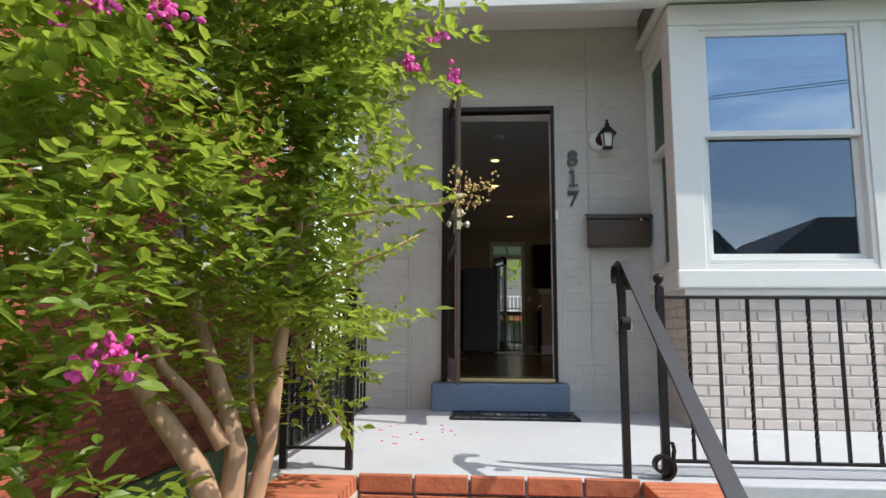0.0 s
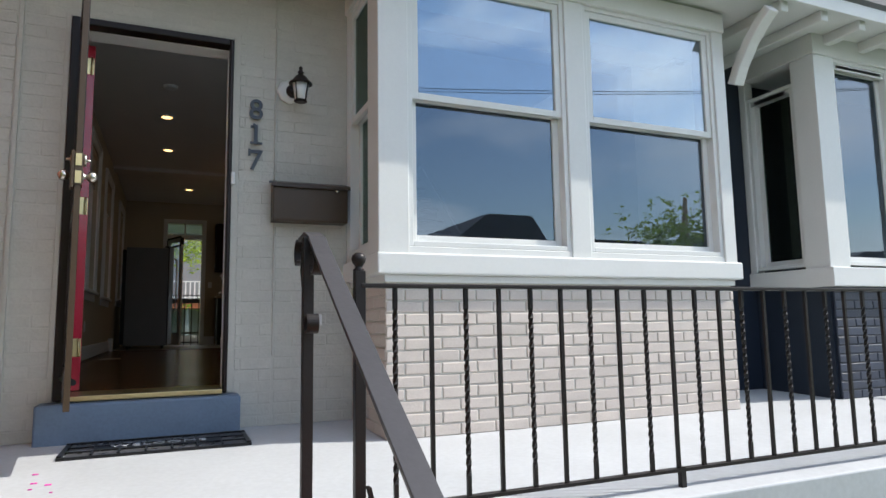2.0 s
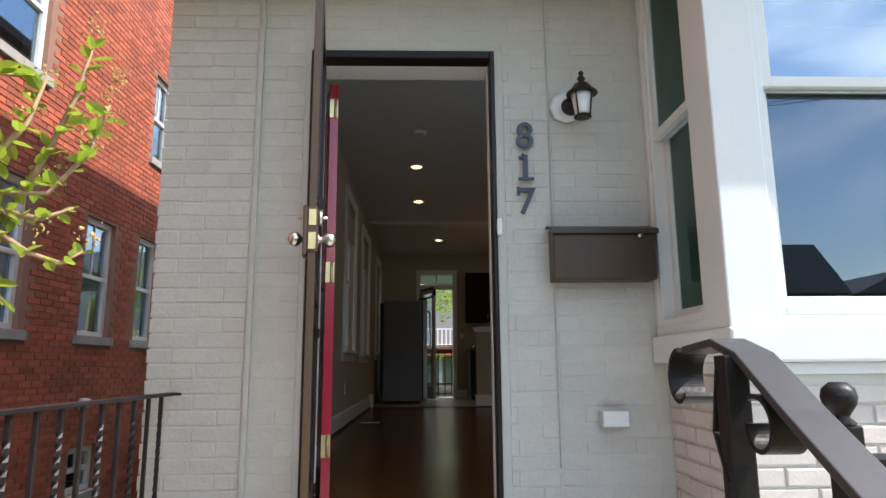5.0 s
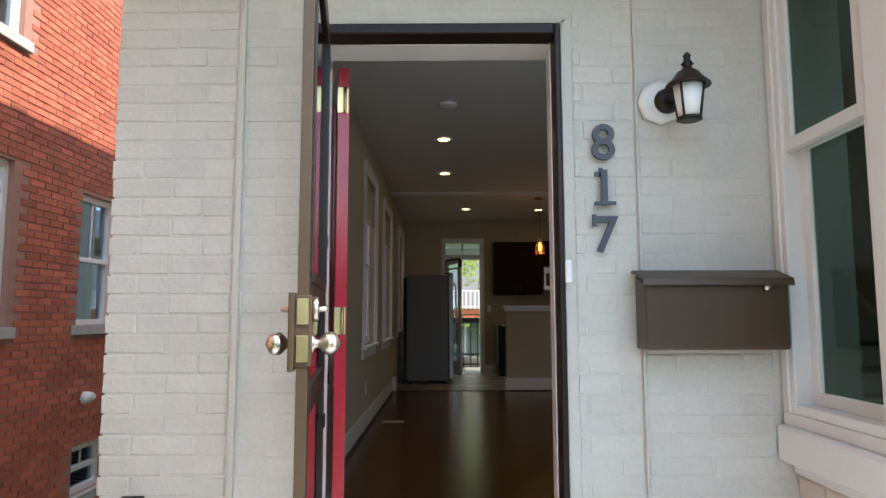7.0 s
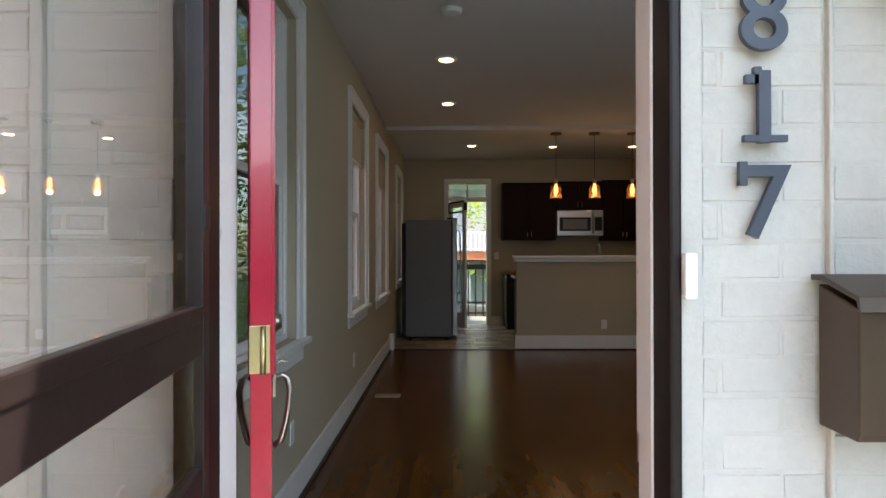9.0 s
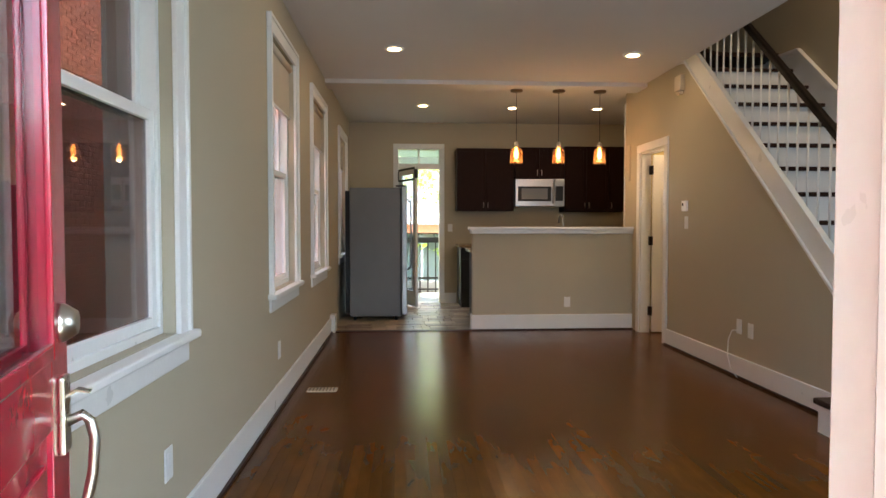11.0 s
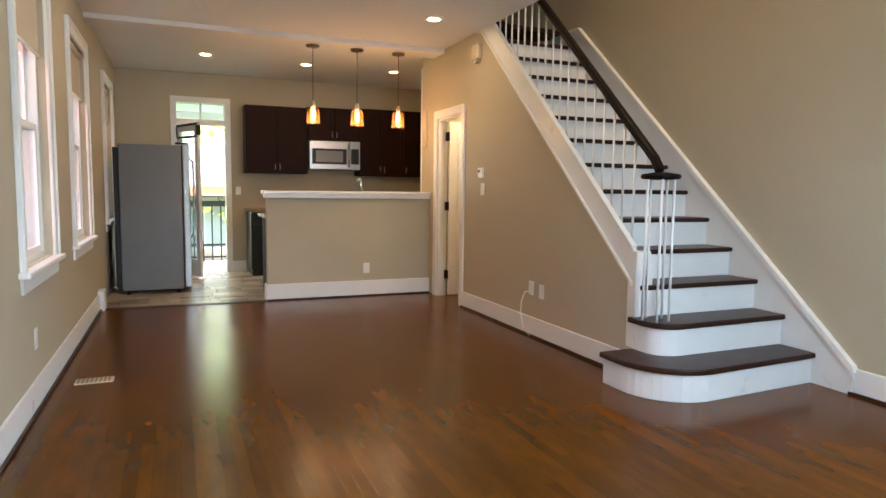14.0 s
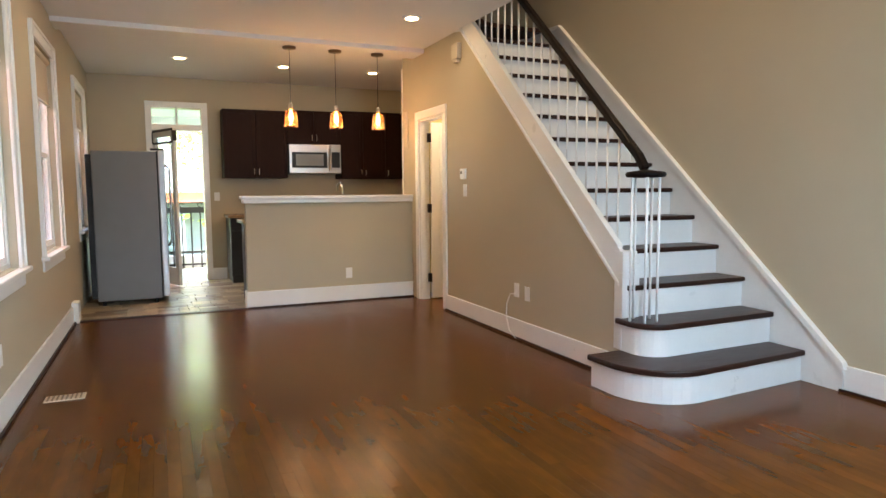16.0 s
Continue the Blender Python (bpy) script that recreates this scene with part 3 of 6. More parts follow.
bm = bmesh.new(); prism(bm, slope_poly(SK0[0], 5.75, -0.02, SKH), "x", XS - 0.012, XS + 0.019)
prism(bm, [(5.75, skirt_z(5.75) - 0.02), (6.05, 2.82), (6.05, 2.98), (5.68, 2.98), (5.75, skirt_z(5.75) + 0.1)], "x", XS - 0.010, XS + 0.098)
part("stringer", bm, M_INTRIM, stair, "white painted stringer")
bm = bmesh.new(); prism(bm, slope_poly(SK0[0], 5.80, -0.032, -0.003), "x", XS - 0.028, XS - 0.006)
part("moulding", bm, M_INTRIM, stair, "white moulding below the stringer", 0.005)
bm = bmesh.new(); prism(bm, slope_poly(SK0[0] + 0.02, 5.72, SKH, SKH + 0.018), "x", XS - 0.02, XS + 0.026)
part("stringer_cap", bm, M_INTRIM, stair, "", 0.004)
bm = bmesh.new()
box(bm, XS - 0.0165, XS + 0.104, SK0[0] - 0.03, SK0[0] + 0.05, T_Z0, SK0[1] + 0.20, 0.006)
box(bm, XS - 0.024, XS + 0.02, SK0[0] - 0.038, SK0[0] - 0.002, T_Z0, SK0[1] + 0.06, 0.006)
box(bm, XS + 0.05, XS + 0.112, SK0[0] - 0.045, SK0[0] + 0.03, T_Z0 + RISE, SK0[1] + 0.12, 0.006)
part("end_board", bm, M_INTRIM, stair, "white end boards of the stringer")
bm = bmesh.new()
prism(bm, [(2.60, 0.0), (2.60, 0.175), (5.70, 2.90), (6.9, 2.925 + 0.02), (6.9, 2.6), (5.9, 2.6), (2.95, 0.0)], "x", XR - 0.027, XR - 0.001)
part("wall_skirt", bm, M_INTRIM, stair, "white wall skirt of the stairs")
bm = bmesh.new()
for dz, w, t in ((0.0, 0.045, 0.035), (-0.035, 0.036, 0.02)):
    sweep(bm, [(XR - w / 2, 2.60, 0.14 + dz), (XR - w / 2, 2.61, 0.172 + dz), (XR - w / 2, 5.70, 2.895 + dz), (XR - w / 2, 6.9, 2.945 + dz)], (1, 0, 0), w, t)
part("skirt_moulding", bm, M_INTRIM, stair, "white moulding on the wall skirt")

# handrail, volute and balusters
R0, RS = (3.25, 1.40), 0.93
def rail_z(y):
    return R0[1] + RS * (y - R0[0])


bm = bmesh.new()
sweep(bm, [(RAILX, 3.25, rail_z(3.25) - 0.03), (RAILX, 3.31, rail_z(3.31)), (RAILX, 6.2, rail_z(6.2))], (1, 0, 0), 0.055, 0.05)
part("handrail", bm, M_RAIL, stair, "dark stained handrail", 0.012)
bm = bmesh.new()
lathe(bm, (RAILX - 0.004, 3.24, 1.318), [(0.06, 0.0), (0.115, 0.004), (0.125, 0.02), (0.115, 0.036), (0.05, 0.045), (0.02, 0.05)], seg=24)
part("volute", bm, M_RAIL, stair, "dark round volute of the handrail")
for k in range(22):
    y = 3.50 + 0.118 * k
    bm = bmesh.new(); tube(bm, [(RAILX, y, skirt_z(y) - 0.03), (RAILX, y, rail_z(y) - 0.02)], 0.0085, 8)
    part("baluster", bm, M_INTRIM, stair, "thin white baluster")
for a in range(5):
    ang = radians(20 + 72 * a)
    px, py = RAILX - 0.004 + 0.085 * math.cos(ang), 3.24 + 0.085 * math.sin(ang)
    bm = bmesh.new(); tube(bm, [(px, py, T_Z0 + RISE), (px, py, 1.325)], 0.0085, 8)
    part("baluster", bm, M_INTRIM, stair, "thin white baluster")

# ---- pantry door in the stair wall ----
PA, PB, _, PT = PANTRY
setting("trim_door", M_INTRIM, [(XS - 0.02, XS + 0.002, PA - 0.09, PA, 0, PT), (XS - 0.02, XS + 0.002, PB, PB + 0.09, 0, PT), (XS - 0.021, XS + 0.002, PA - 0.09, PB + 0.09, PT, PT + 0.09)], "white moulded door casing", 0.006)
setting("trim_door_jamb", M_INTRIM, [(XS + 0.003, XS + 0.11, PA, PA + 0.018, 0, PT), (XS + 0.003, XS + 0.11, PB - 0.018, PB, 0, PT), (XS + 0.003, XS + 0.11, PA + 0.018, PB - 0.018, PT - 0.018, PT)], "white painted door jamb")
pd = thing("door_panelled", (XS + 0.12, PB - 0.03, 0), "open white panelled interior door", "door")
bm = bmesh.new(); box(bm, XS + 0.12, XS + 0.84, PB - 0.058, PB - 0.023, 0.012, PT - 0.025, 0.004)
part("slab", bm, M_INTRIM, pd)
for z0, z1 in ((0.2, 0.85), (0.98, 1.62), (1.72, 1.98)):
    for u in (0.0, 0.34):
        bm = bmesh.new(); box(bm, XS + 0.22 + u, XS + 0.48 + u, PB - 0.064, PB - 0.056, z0, z1, 0.003)
        part("panel", bm, M_INTRIM, pd)
for z in (0.25, 1.05, 1.85):
    bm = bmesh.new(); box(bm, XS + 0.085, XS + 0.125, PB - 0.040, PB - 0.016, z - 0.05, z + 0.05, 0.002); tube(bm, [(XS + 0.115, PB - 0.055, z - 0.05), (XS + 0.115, PB - 0.055, z + 0.05)], 0.008)
    part("hinge", bm, M_BRONZE, pd, "dark bronze hinge")

# ---- small wall fittings ----
def outlet(at, axis, label="white duplex wall outlet", slots=True):
    """A wall plate facing along axis (+x, -x or -y)."""
    x, y, z = at
    ob = thing("wall_outlet", at, label, "outlet", "wall outlets")
    def pl(bm, w, h, d0, d1, dz=0.0, bev=0.003):
        if axis == "-y":
            box(bm, x - w / 2, x + w / 2, y - d1, y - d0, z + dz - h / 2, z + dz + h / 2, bev)
        else:
            s = 1 if axis == "+x" else -1
            box(bm, x + s * d0, x + s * d1, y - w / 2, y + w / 2, z + dz - h / 2, z + dz + h / 2, bev)
    bm = bmesh.new(); pl(bm, 0.074, 0.118, 0.0, 0.006); part("plate", bm, M_INTRIM, ob)
    if slots:
        for dz in (0.026, -0.026):
            bm = bmesh.new(); pl(bm, 0.032, 0.034, 0.0055, 0.0085, dz, 0.002); part("socket", bm, M_INTRIM, ob)
    else:
        bm = bmesh.new(); pl(bm, 0.012, 0.026, 0.0055, 0.014, 0, 0.002); part("switch", bm, M_INTRIM, ob)
    return ob


outlet((XL, 2.08, 0.365), "+x")
outlet((XL, 4.12, 0.38), "+x")
outlet((2.06, YH, 0.325), "-y")
outlet((XS, 4.72, 0.41), "-x", "white wall outlet with a cable plugged in")
outlet((XS, 4.55, 0.40), "-x")
outlet((0.87, YB, 1.19), "-y", "white double switch plate beside the back door", False)
cab = bmesh.new()
tube(cab, [(XS - 0.006, 4.73, 0.38), (XS - 0.03, 4.78, 0.37), (XS - 0.035, 4.83, 0.28), (XS - 0.045, 4.82, 0.16), (XS - 0.05, 4.76, 0.06), (XS - 0.045, 4.66, 0.012)], 0.0045, 6)
tagged(finish("cable", cab, M_INTRIM), "thin white cable hanging from the wall outlet", "cable")
th = thing("thermostat", (XS, 5.73, 1.40), "small white wall thermostat with a dark dial", "thermostat")
bm = bmesh.new(); box(bm, XS - 0.02, XS, 5.68, 5.79, 1.36, 1.46, 0.006); part("body", bm, M_INTRIM, th)
bm = bmesh.new(); lathe(bm, (XS - 0.019, 5.755, 1.425), [(0.014, 0), (0.014, 0.006)], axis=(-1, 0, 0), seg=12); part("dial", bm, M_BLACK, th, "dark dial")
outlet((XS, 5.71, 1.25), "-x", "white light switch plate under the thermostat", False)
bx = thing("door_chime", (XS, 5.85, 2.58), "small tan wall mounted chime box", "door chime")
bm = bmesh.new(); box(bm, XS - 0.05, XS, 5.78, 5.92, 2.52, 2.67, 0.012); part("case", bm, M_BLIND, bx)
bm = bmesh.new(); box(bm, XS - 0.04, XS, 5.82, 5.89, 2.49, 2.52, 0.006); part("grille", bm, M_BLIND, bx)
pic = thing("wall_panel", (XS, 7.30, 2.0), "narrow tan framed panel on the wall", "wall panel")
bm = bmesh.new(); box(bm, XS - 0.02, XS, 7.24, 7.37, 1.75, 2.18, 0.005); part("frame", bm, M_BLIND, pic)
vent = thing("floor_vent", (-0.483, 4.53, 0), "beige metal floor register in the wood floor", "floor vent")
bm = bmesh.new(); box(bm, -0.57, -0.35, 4.45, 4.57, 0.0, 0.006, 0.002); part("frame", bm, M_BLIND, vent)
for k in range(8):
    bm = bmesh.new(); box(bm, -0.555 + 0.025 * k, -0.545 + 0.025 * k, 4.462, 4.558, 0.004, 0.009); part("slat", bm, M_CANOPY, vent, "dark slot")
sm = thing("smoke_alarm", (0.10, 2.95, CEIL), "round white ceiling smoke alarm", "smoke alarm")
bm = bmesh.new(); lathe(bm, (0.10, 2.95, CEIL - 0.03), [(0.05, 0), (0.065, 0.008), (0.07, 0.03)], seg=20); part("case", bm, M_INTRIM, sm)

# ---- ceiling lights ----
def can_light(x, y, z, power, colour=(1.0, 0.73, 0.44)):
    ob = thing("recessed_light", (x, y, z), "round recessed ceiling light with a white trim ring", "ceiling light", "recessed lights")
    bm = bmesh.new()
    lathe(bm, (x, y, z - 0.010), [(0.058, 0.0), (0.086, 0.0), (0.09, 0.010)], seg=24)
    part("trim_ring", bm, M_INTRIM, ob)
    bm = bmesh.new()
    lathe(bm, (x, y, z - 0.015), [(0.02, 0.0), (0.054, 0.001), (0.058, 0.004)], seg=24)
    part("lamp", bm, M_LAMP, ob, "glowing warm lamp")
    la = new("lamp_light", bpy.data.lights.new("lamp_light", "AREA"))
    la.data.shape, la.data.size, la.data.energy, la.data.color = "DISK", 0.14, power, colour
    la.location = (x, y, z - 0.02)
    la.parent = ob
    la.matrix_parent_inverse = Matrix.Translation(-ob.location)
    return ob


for x, y, z, p in LAMPS:
    can_light(x, y, z, p)
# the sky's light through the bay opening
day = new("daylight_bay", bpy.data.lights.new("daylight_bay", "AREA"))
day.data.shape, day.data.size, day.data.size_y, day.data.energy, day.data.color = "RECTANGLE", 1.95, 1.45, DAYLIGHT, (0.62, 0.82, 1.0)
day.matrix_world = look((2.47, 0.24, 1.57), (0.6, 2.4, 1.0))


def pendant(x, y, z_top, z_bot):
    ob = thing("pendant_lamp", (x, y, z_top), "amber glass pendant lamp with a lit bulb over the half wall", "pendant lamp", "pendant lamps")
    bm = bmesh.new(); lathe(bm, (x, y, z_top - 0.025), [(0.02, 0), (0.068, 0.003), (0.072, 0.025)], seg=24); part("canopy", bm, M_CANOPY, ob)
    bm = bmesh.new(); tube(bm, [(x, y, z_top - 0.02), (x, y, z_bot + 0.24)], 0.003, 6); part("cord", bm, M_BLACK, ob)
    bm = bmesh.new(); lathe(bm, (x, y, z_bot + 0.18), [(0.024, 0), (0.024, 0.05), (0.01, 0.065)], seg=16); part("socket", bm, M_NICKEL, ob)
    bm = bmesh.new()
    prof = [(0.076, 0.0), (0.073, 0.03), (0.066, 0.13), (0.052, 0.165), (0.028, 0.18), (0.026, 0.178), (0.049, 0.162), (0.063, 0.13), (0.070, 0.03), (0.073, 0.0)]
    c = Vector((x, y, z_bot))
    u, v = Vector((1, 0, 0)), Vector((0, 1, 0))
    loops = [[bm.verts.new(q) for q in ring(c + Vector((0, 0, h)), u, v, r, r, 24)] for r, h in prof]
    for p, q in zip(loops, loops[1:] + loops[:1]):
        for i in range(24):
            bm.faces.new((p[i], p[(i + 1) % 24], q[(i + 1) % 24], q[i])).smooth = True
    sh = part("shade", bm, M_LAMPGLASS, ob, "clear amber glass shade")
    sh.visible_shadow = False
    bm = bmesh.new(); lathe(bm, (x, y, z_bot + 0.05), [(0.006, 0.0), (0.022, 0.02), (0.026, 0.06), (0.014, 0.11), (0.012, 0.13)], seg=14); part("bulb", bm, M_BULB, ob, "glowing filament bulb")
    la = new("bulb_light", bpy.data.lights.new("bulb_light", "POINT"))
    la.data.energy, la.data.color, la.data.shadow_soft_size = 0.24, (1.0, 0.62, 0.32), 0.03
    la.location = (x, y, z_bot + 0.02)
    la.parent = ob
    la.matrix_parent_inverse = Matrix.Translation(-ob.location)


for x in (1.42, 1.905, 2.38):
    pendant(x, 6.98, CEIL - 0.045, 1.93)

# ---- kitchen ----
fr = thing("refrigerator", (-0.16, 8.35, 0), "large grey steel refrigerator with black edges", "refrigerator")
bm = bmesh.new(); box(bm, -0.55, 0.10, 8.0, 8.88, 0.05, 1.71, 0.012); part("body", bm, M_FRIDGE, fr, "dark grey side panel")
for y0, y1, nm in ((8.0, 8.48, "freezer_door"), (8.49, 8.88, "fridge_door")):
    bm = bmesh.new(); box(bm, 0.115, 0.185, y0, y1, 0.07, 1.725, 0.012); d = part(nm, bm, M_STEEL, fr, "brushed steel door")
    yy = 8.43 if y0 < 8.2 else 8.54
    bm = bmesh.new(); tube(bm, [(0.19, yy, 0.62), (0.235, yy, 0.66), (0.24, yy, 1.1), (0.235, yy, 1.54), (0.19, yy, 1.58)], 0.012, 8); part("handle", bm, M_STEEL, d, "curved steel handle")
bm = bmesh.new(); box(bm, 0.10, 0.116, 8.005, 8.875, 0.06, 1.715); part("gasket", bm, M_BLACK, fr, "black door gasket")
bm = bmesh.new(); box(bm, -0.61, -0.55, 8.03, 8.86, 0.08, 1.67, 0.01); part("back_grille", bm, M_BLACK, fr, "black rear grille")
for px in (-0.49, 0.04):
    for py in (8.05, 8.82):
        bm = bmesh.new(); lathe(bm, (px, py, 0.0), [(0.02, 0), (0.02, 0.05)], seg=10); part("foot", bm, M_BLACK, fr)
bm = bmesh.new(); box(bm, 0.04, 0.18, 8.03, 8.10, 1.725, 1.745, 0.004); part("hinge_cover", bm, M_BLACK, fr)


def wall_cabinet(x0, x1, z0, z1, doors, label):
    ob = thing("wall_cabinet", ((x0 + x1) / 2, YB, z0), label, "kitchen cabinet", "wall cabinets")
    bm = bmesh.new(); box(bm, x0, x1, YB - 0.31, YB, z0, z1, 0.003); part("body", bm, M_ESPRESSO, ob)
    w = (x1 - x0) / doors
    for k in range(doors):
        a, b = x0 + w * k + 0.003, x0 + w * (k + 1) - 0.003
        bm = bmesh.new(); box(bm, a, b, YB - 0.332, YB - 0.312, z0 + 0.003, z1 - 0.003, 0.003)
        d = part("door", bm, M_ESPRESSO, ob)
        bm = bmesh.new()
        for q in ((a, a + 0.05, z0 + 0.003, z1 - 0.003), (b - 0.05, b, z0 + 0.003, z1 - 0.003), (a + 0.05, b - 0.05, z0 + 0.003, z0 + 0.055), (a + 0.05, b - 0.05, z1 - 0.055, z1 - 0.003)):
            box(bm, q[0], q[1], YB - 0.340, YB - 0.331, q[2], q[3], 0.002)
        part("door_frame", bm, M_ESPRESSO, d)
        hx = b - 0.03 if (k % 2 == 0 and doors > 1) else a + 0.03
        bm = bmesh.new(); tube(bm, [(hx, YB - 0.342, z0 + 0.05), (hx, YB - 0.365, z0 + 0.055), (hx, YB - 0.365, z0 + 0.125), (hx, YB - 0.342, z0 + 0.13)], 0.005, 6); part("handle", bm, M_NICKEL, d, "satin nickel handle")
    return ob


wall_cabinet(0.95, 1.825, 1.45, 2.40, 2, "tall dark espresso wall cabinet with two doors")
wall_cabinet(1.83, 2.60, 1.94, 2.42, 2, "short dark espresso wall cabinet above the microwave")
wall_cabinet(2.605, 3.30, 1.44, 2.44, 2, "tall dark espresso wall cabinet with two doors")
wall_cabinet(3.305, 3.90, 1.44, 2.44, 1, "dark espresso corner wall cabinet")
mw = thing("microwave", (2.21, YB - 0.2, 1.51), "stainless steel microwave with a black window under the wall cabinet", "microwave")
MY = YB - 0.40
bm = bmesh.new(); box(bm, 1.835, 2.59, MY + 0.02, YB, 1.515, 1.935, 0.006); part("body", bm, M_STEEL, mw)
bm = bmesh.new(); box(bm, 1.835, 2.437, MY, MY + 0.022, 1.52, 1.93, 0.006); d = part("door", bm, M_STEEL, mw, "stainless steel door")
bm = bmesh.new(); box(bm, 1.875, 2.385, MY - 0.005, MY + 0.002, 1.595, 1.82, 0.004); part("window", bm, M_BLACK, d, "black glass window")
bm = bmesh.new(); tube(bm, [(2.412, MY, 1.56), (2.412, MY - 0.04, 1.59), (2.412, MY - 0.04, 1.86), (2.412, MY, 1.89)], 0.010, 8); part("handle", bm, M_STEEL, d, "bright steel handle")
bm = bmesh.new(); box(bm, 2.44, 2.59, MY, MY + 0.022, 1.52, 1.93, 0.004); part("side_panel", bm, M_STEEL, mw, "steel surround of the controls")
bm = bmesh.new(); box(bm, 2.452, 2.572, MY - 0.004, MY + 0.002, 1.60, 1.825, 0.003); part("control_panel", bm, M_BLACK, mw, "black control panel")
bm = bmesh.new(); box(bm, 1.93, 2.33, MY - 0.0062, MY - 0.0048, 1.625, 1.79); part("screen", bm, M_FRIDGE, d, "greyish mesh behind the glass")


def base_cabinet(x0, x1, y0, y1, label, mat=None):
    ob = thing("base_cabinet", ((x0 + x1) / 2, (y0 + y1) / 2, 0), label, "kitchen cabinet", "base cabinets")
    bm = bmesh.new(); box(bm, x0, x1, y0, y1, 0.10, 0.90, 0.003); part("body", bm, mat or M_ESPRESSO, ob)
    bm = bmesh.new(); box(bm, x0 + 0.02, x1 - 0.02, y0 + 0.06, y1, 0.0, 0.10); part("toe_kick", bm, M_BLACK, ob)
    bm = bmesh.new(); box(bm, x0 + 0.006, x1 - 0.006, y0 - 0.02, y0 - 0.001, 0.12, 0.72, 0.003); part("door", bm, mat or M_ESPRESSO, ob)
    bm = bmesh.new(); box(bm, x0 + 0.006, x1 - 0.006, y0 - 0.02, y0 - 0.001, 0.735, 0.89, 0.003); part("drawer", bm, mat or M_ESPRESSO, ob)
    return ob


base_cabinet(0.98, 1.58, YB - 0.60, YB, "black dishwasher front beside the dark cabinets", M_BLACK)
base_cabinet(1.585, 1.88, YB - 0.60, YB, "dark espresso base cabinet under the stone worktop")
base_cabinet(2.66, 3.90, YB - 0.60, YB, "dark espresso base cabinet under the stone worktop")
base_cabinet(1.89, 2.65, YB - 0.62, YB, "black and steel cooking range below the microwave", M_STEEL)
wt = thing("worktop", (1.4, YB - 0.3, 0.90), "brown speckled stone worktop on dark cabinets", "worktop")
bm = bmesh.new(); box(bm, 0.95, 1.88, YB - 0.64, YB, 0.90, 0.94, 0.006); part("slab", bm, M_COUNTER, wt)
bm = bmesh.new(); box(bm, 2.66, 3.91, YB - 0.64, YB, 0.90, 0.94, 0.006); part("slab", bm, M_COUNTER, wt)
isl = thing("sink_counter", (1.9, 7.6, 0), "kitchen side counter behind the half wall with dark cabinets", "counter")
bm = bmesh.new(); box(bm, 0.98, XS, YH + 0.13, YH + 0.72, 0.0, 0.90, 0.004); part("cabinet", bm, M_ESPRESSO, isl)
bm = bmesh.new(); box(bm, 0.93, XS, YH + 0.125, YH + 0.76, 0.90, 0.94, 0.006); part("slab", bm, M_COUNTER, isl)
fa = thing("faucet", (2.08, 7.5, 0.94), "tall curved chrome kitchen faucet", "faucet")
bm = bmesh.new(); tube(bm, [(2.08, 7.42, 0.94), (2.08, 7.42, 1.24), (2.08, 7.45, 1.33), (2.08, 7.52, 1.36), (2.07, 7.60, 1.33), (2.07, 7.62, 1.26)], 0.012, 10); part("spout", bm, M_STEEL, fa)
bm = bmesh.new(); lathe(bm, (2.08, 7.42, 0.94), [(0.03, 0), (0.026, 0.03), (0.018, 0.06)], seg=14); part("base", bm, M_STEEL, fa)

# ---- back door with its transom ----
setting("trim_back_door", M_INTRIM, [(-0.02, 0.06, YB - 0.02, YB, 0, 2.42), (0.70, 0.78, YB - 0.02, YB, 0, 2.42), (-0.02, 0.78, YB - 0.021, YB, 2.42, 2.50)], "white moulded back door casing", 0.005)
setting("trim_transom_bar", M_INTRIM, [(0.06, 0.70, YB - 0.01, YB + 0.12, 2.11, 2.19)], "white bar between the door and transom", 0.005)
tw = bmesh.new(); box(tw, 0.06, 0.70, YB + 0.08, YB + 0.085, 2.19, 2.42)
tp = tagged(finish("window_transom", tw, M_GLASS), "clear transom window over the back door", kind="structure")
tp.visible_shadow = False
setting("trim_transom_muntin", M_INTRIM, [(0.365, 0.395, YB + 0.06, YB + 0.10, 2.19, 2.42)], "white bar in the transom")
bd = thing("storm_door", (0.07, YB + 0.02, 0), "open white framed glass back door", "door")
def swung(bm, hinge, a, boxes):
    """Boxes in a door's own frame (along, thick, z), swung round its hinge."""
    ca, sa = math.cos(a), math.sin(a)
    n = len(bm.verts)
    for b in boxes:
        box(bm, *b)
    bm.verts.ensure_lookup_table()
    for v in bm.verts[n:]:
        u, w = v.co.x, v.co.y
        v.co.x, v.co.y = hinge[0] + u * ca - w * sa, hinge[1] + u * sa + w * ca
    return bm


BH, BA = (0.075, YB - 0.02), radians(-66)
bm = swung(bmesh.new(), BH, BA, [(0, 0.09, -0.02, 0.02, 0.02, 2.09, 0.003), (0.54, 0.63, -0.02, 0.02, 0.02, 2.09, 0.003), (0.09, 0.54, -0.02, 0.02, 0.02, 0.25, 0.003), (0.09, 0.54, -0.02, 0.02, 1.99, 2.09, 0.003)])
part("frame", bm, M_TRIM, bd)
bm = swung(bmesh.new(), BH, BA, [(0.02, 0.61, -0.026, 0.026, 2.06, 2.092), (0.02, 0.61, -0.026, 0.026, 1.90, 1.925), (0.0, 0.03, -0.026, 0.026, 1.925, 2.06), (0.595, 0.632, -0.026, 0.026, 1.925, 2.06)])
part("edge_trim", bm, M_BLACK, bd, "black edging of the door")
bm = swung(bmesh.new(), BH, BA, [(0.09, 0.54, -0.003, 0.003, 0.25, 1.99)])
g = part("pane", bm, M_GLASS, bd); g.visible_shadow = False

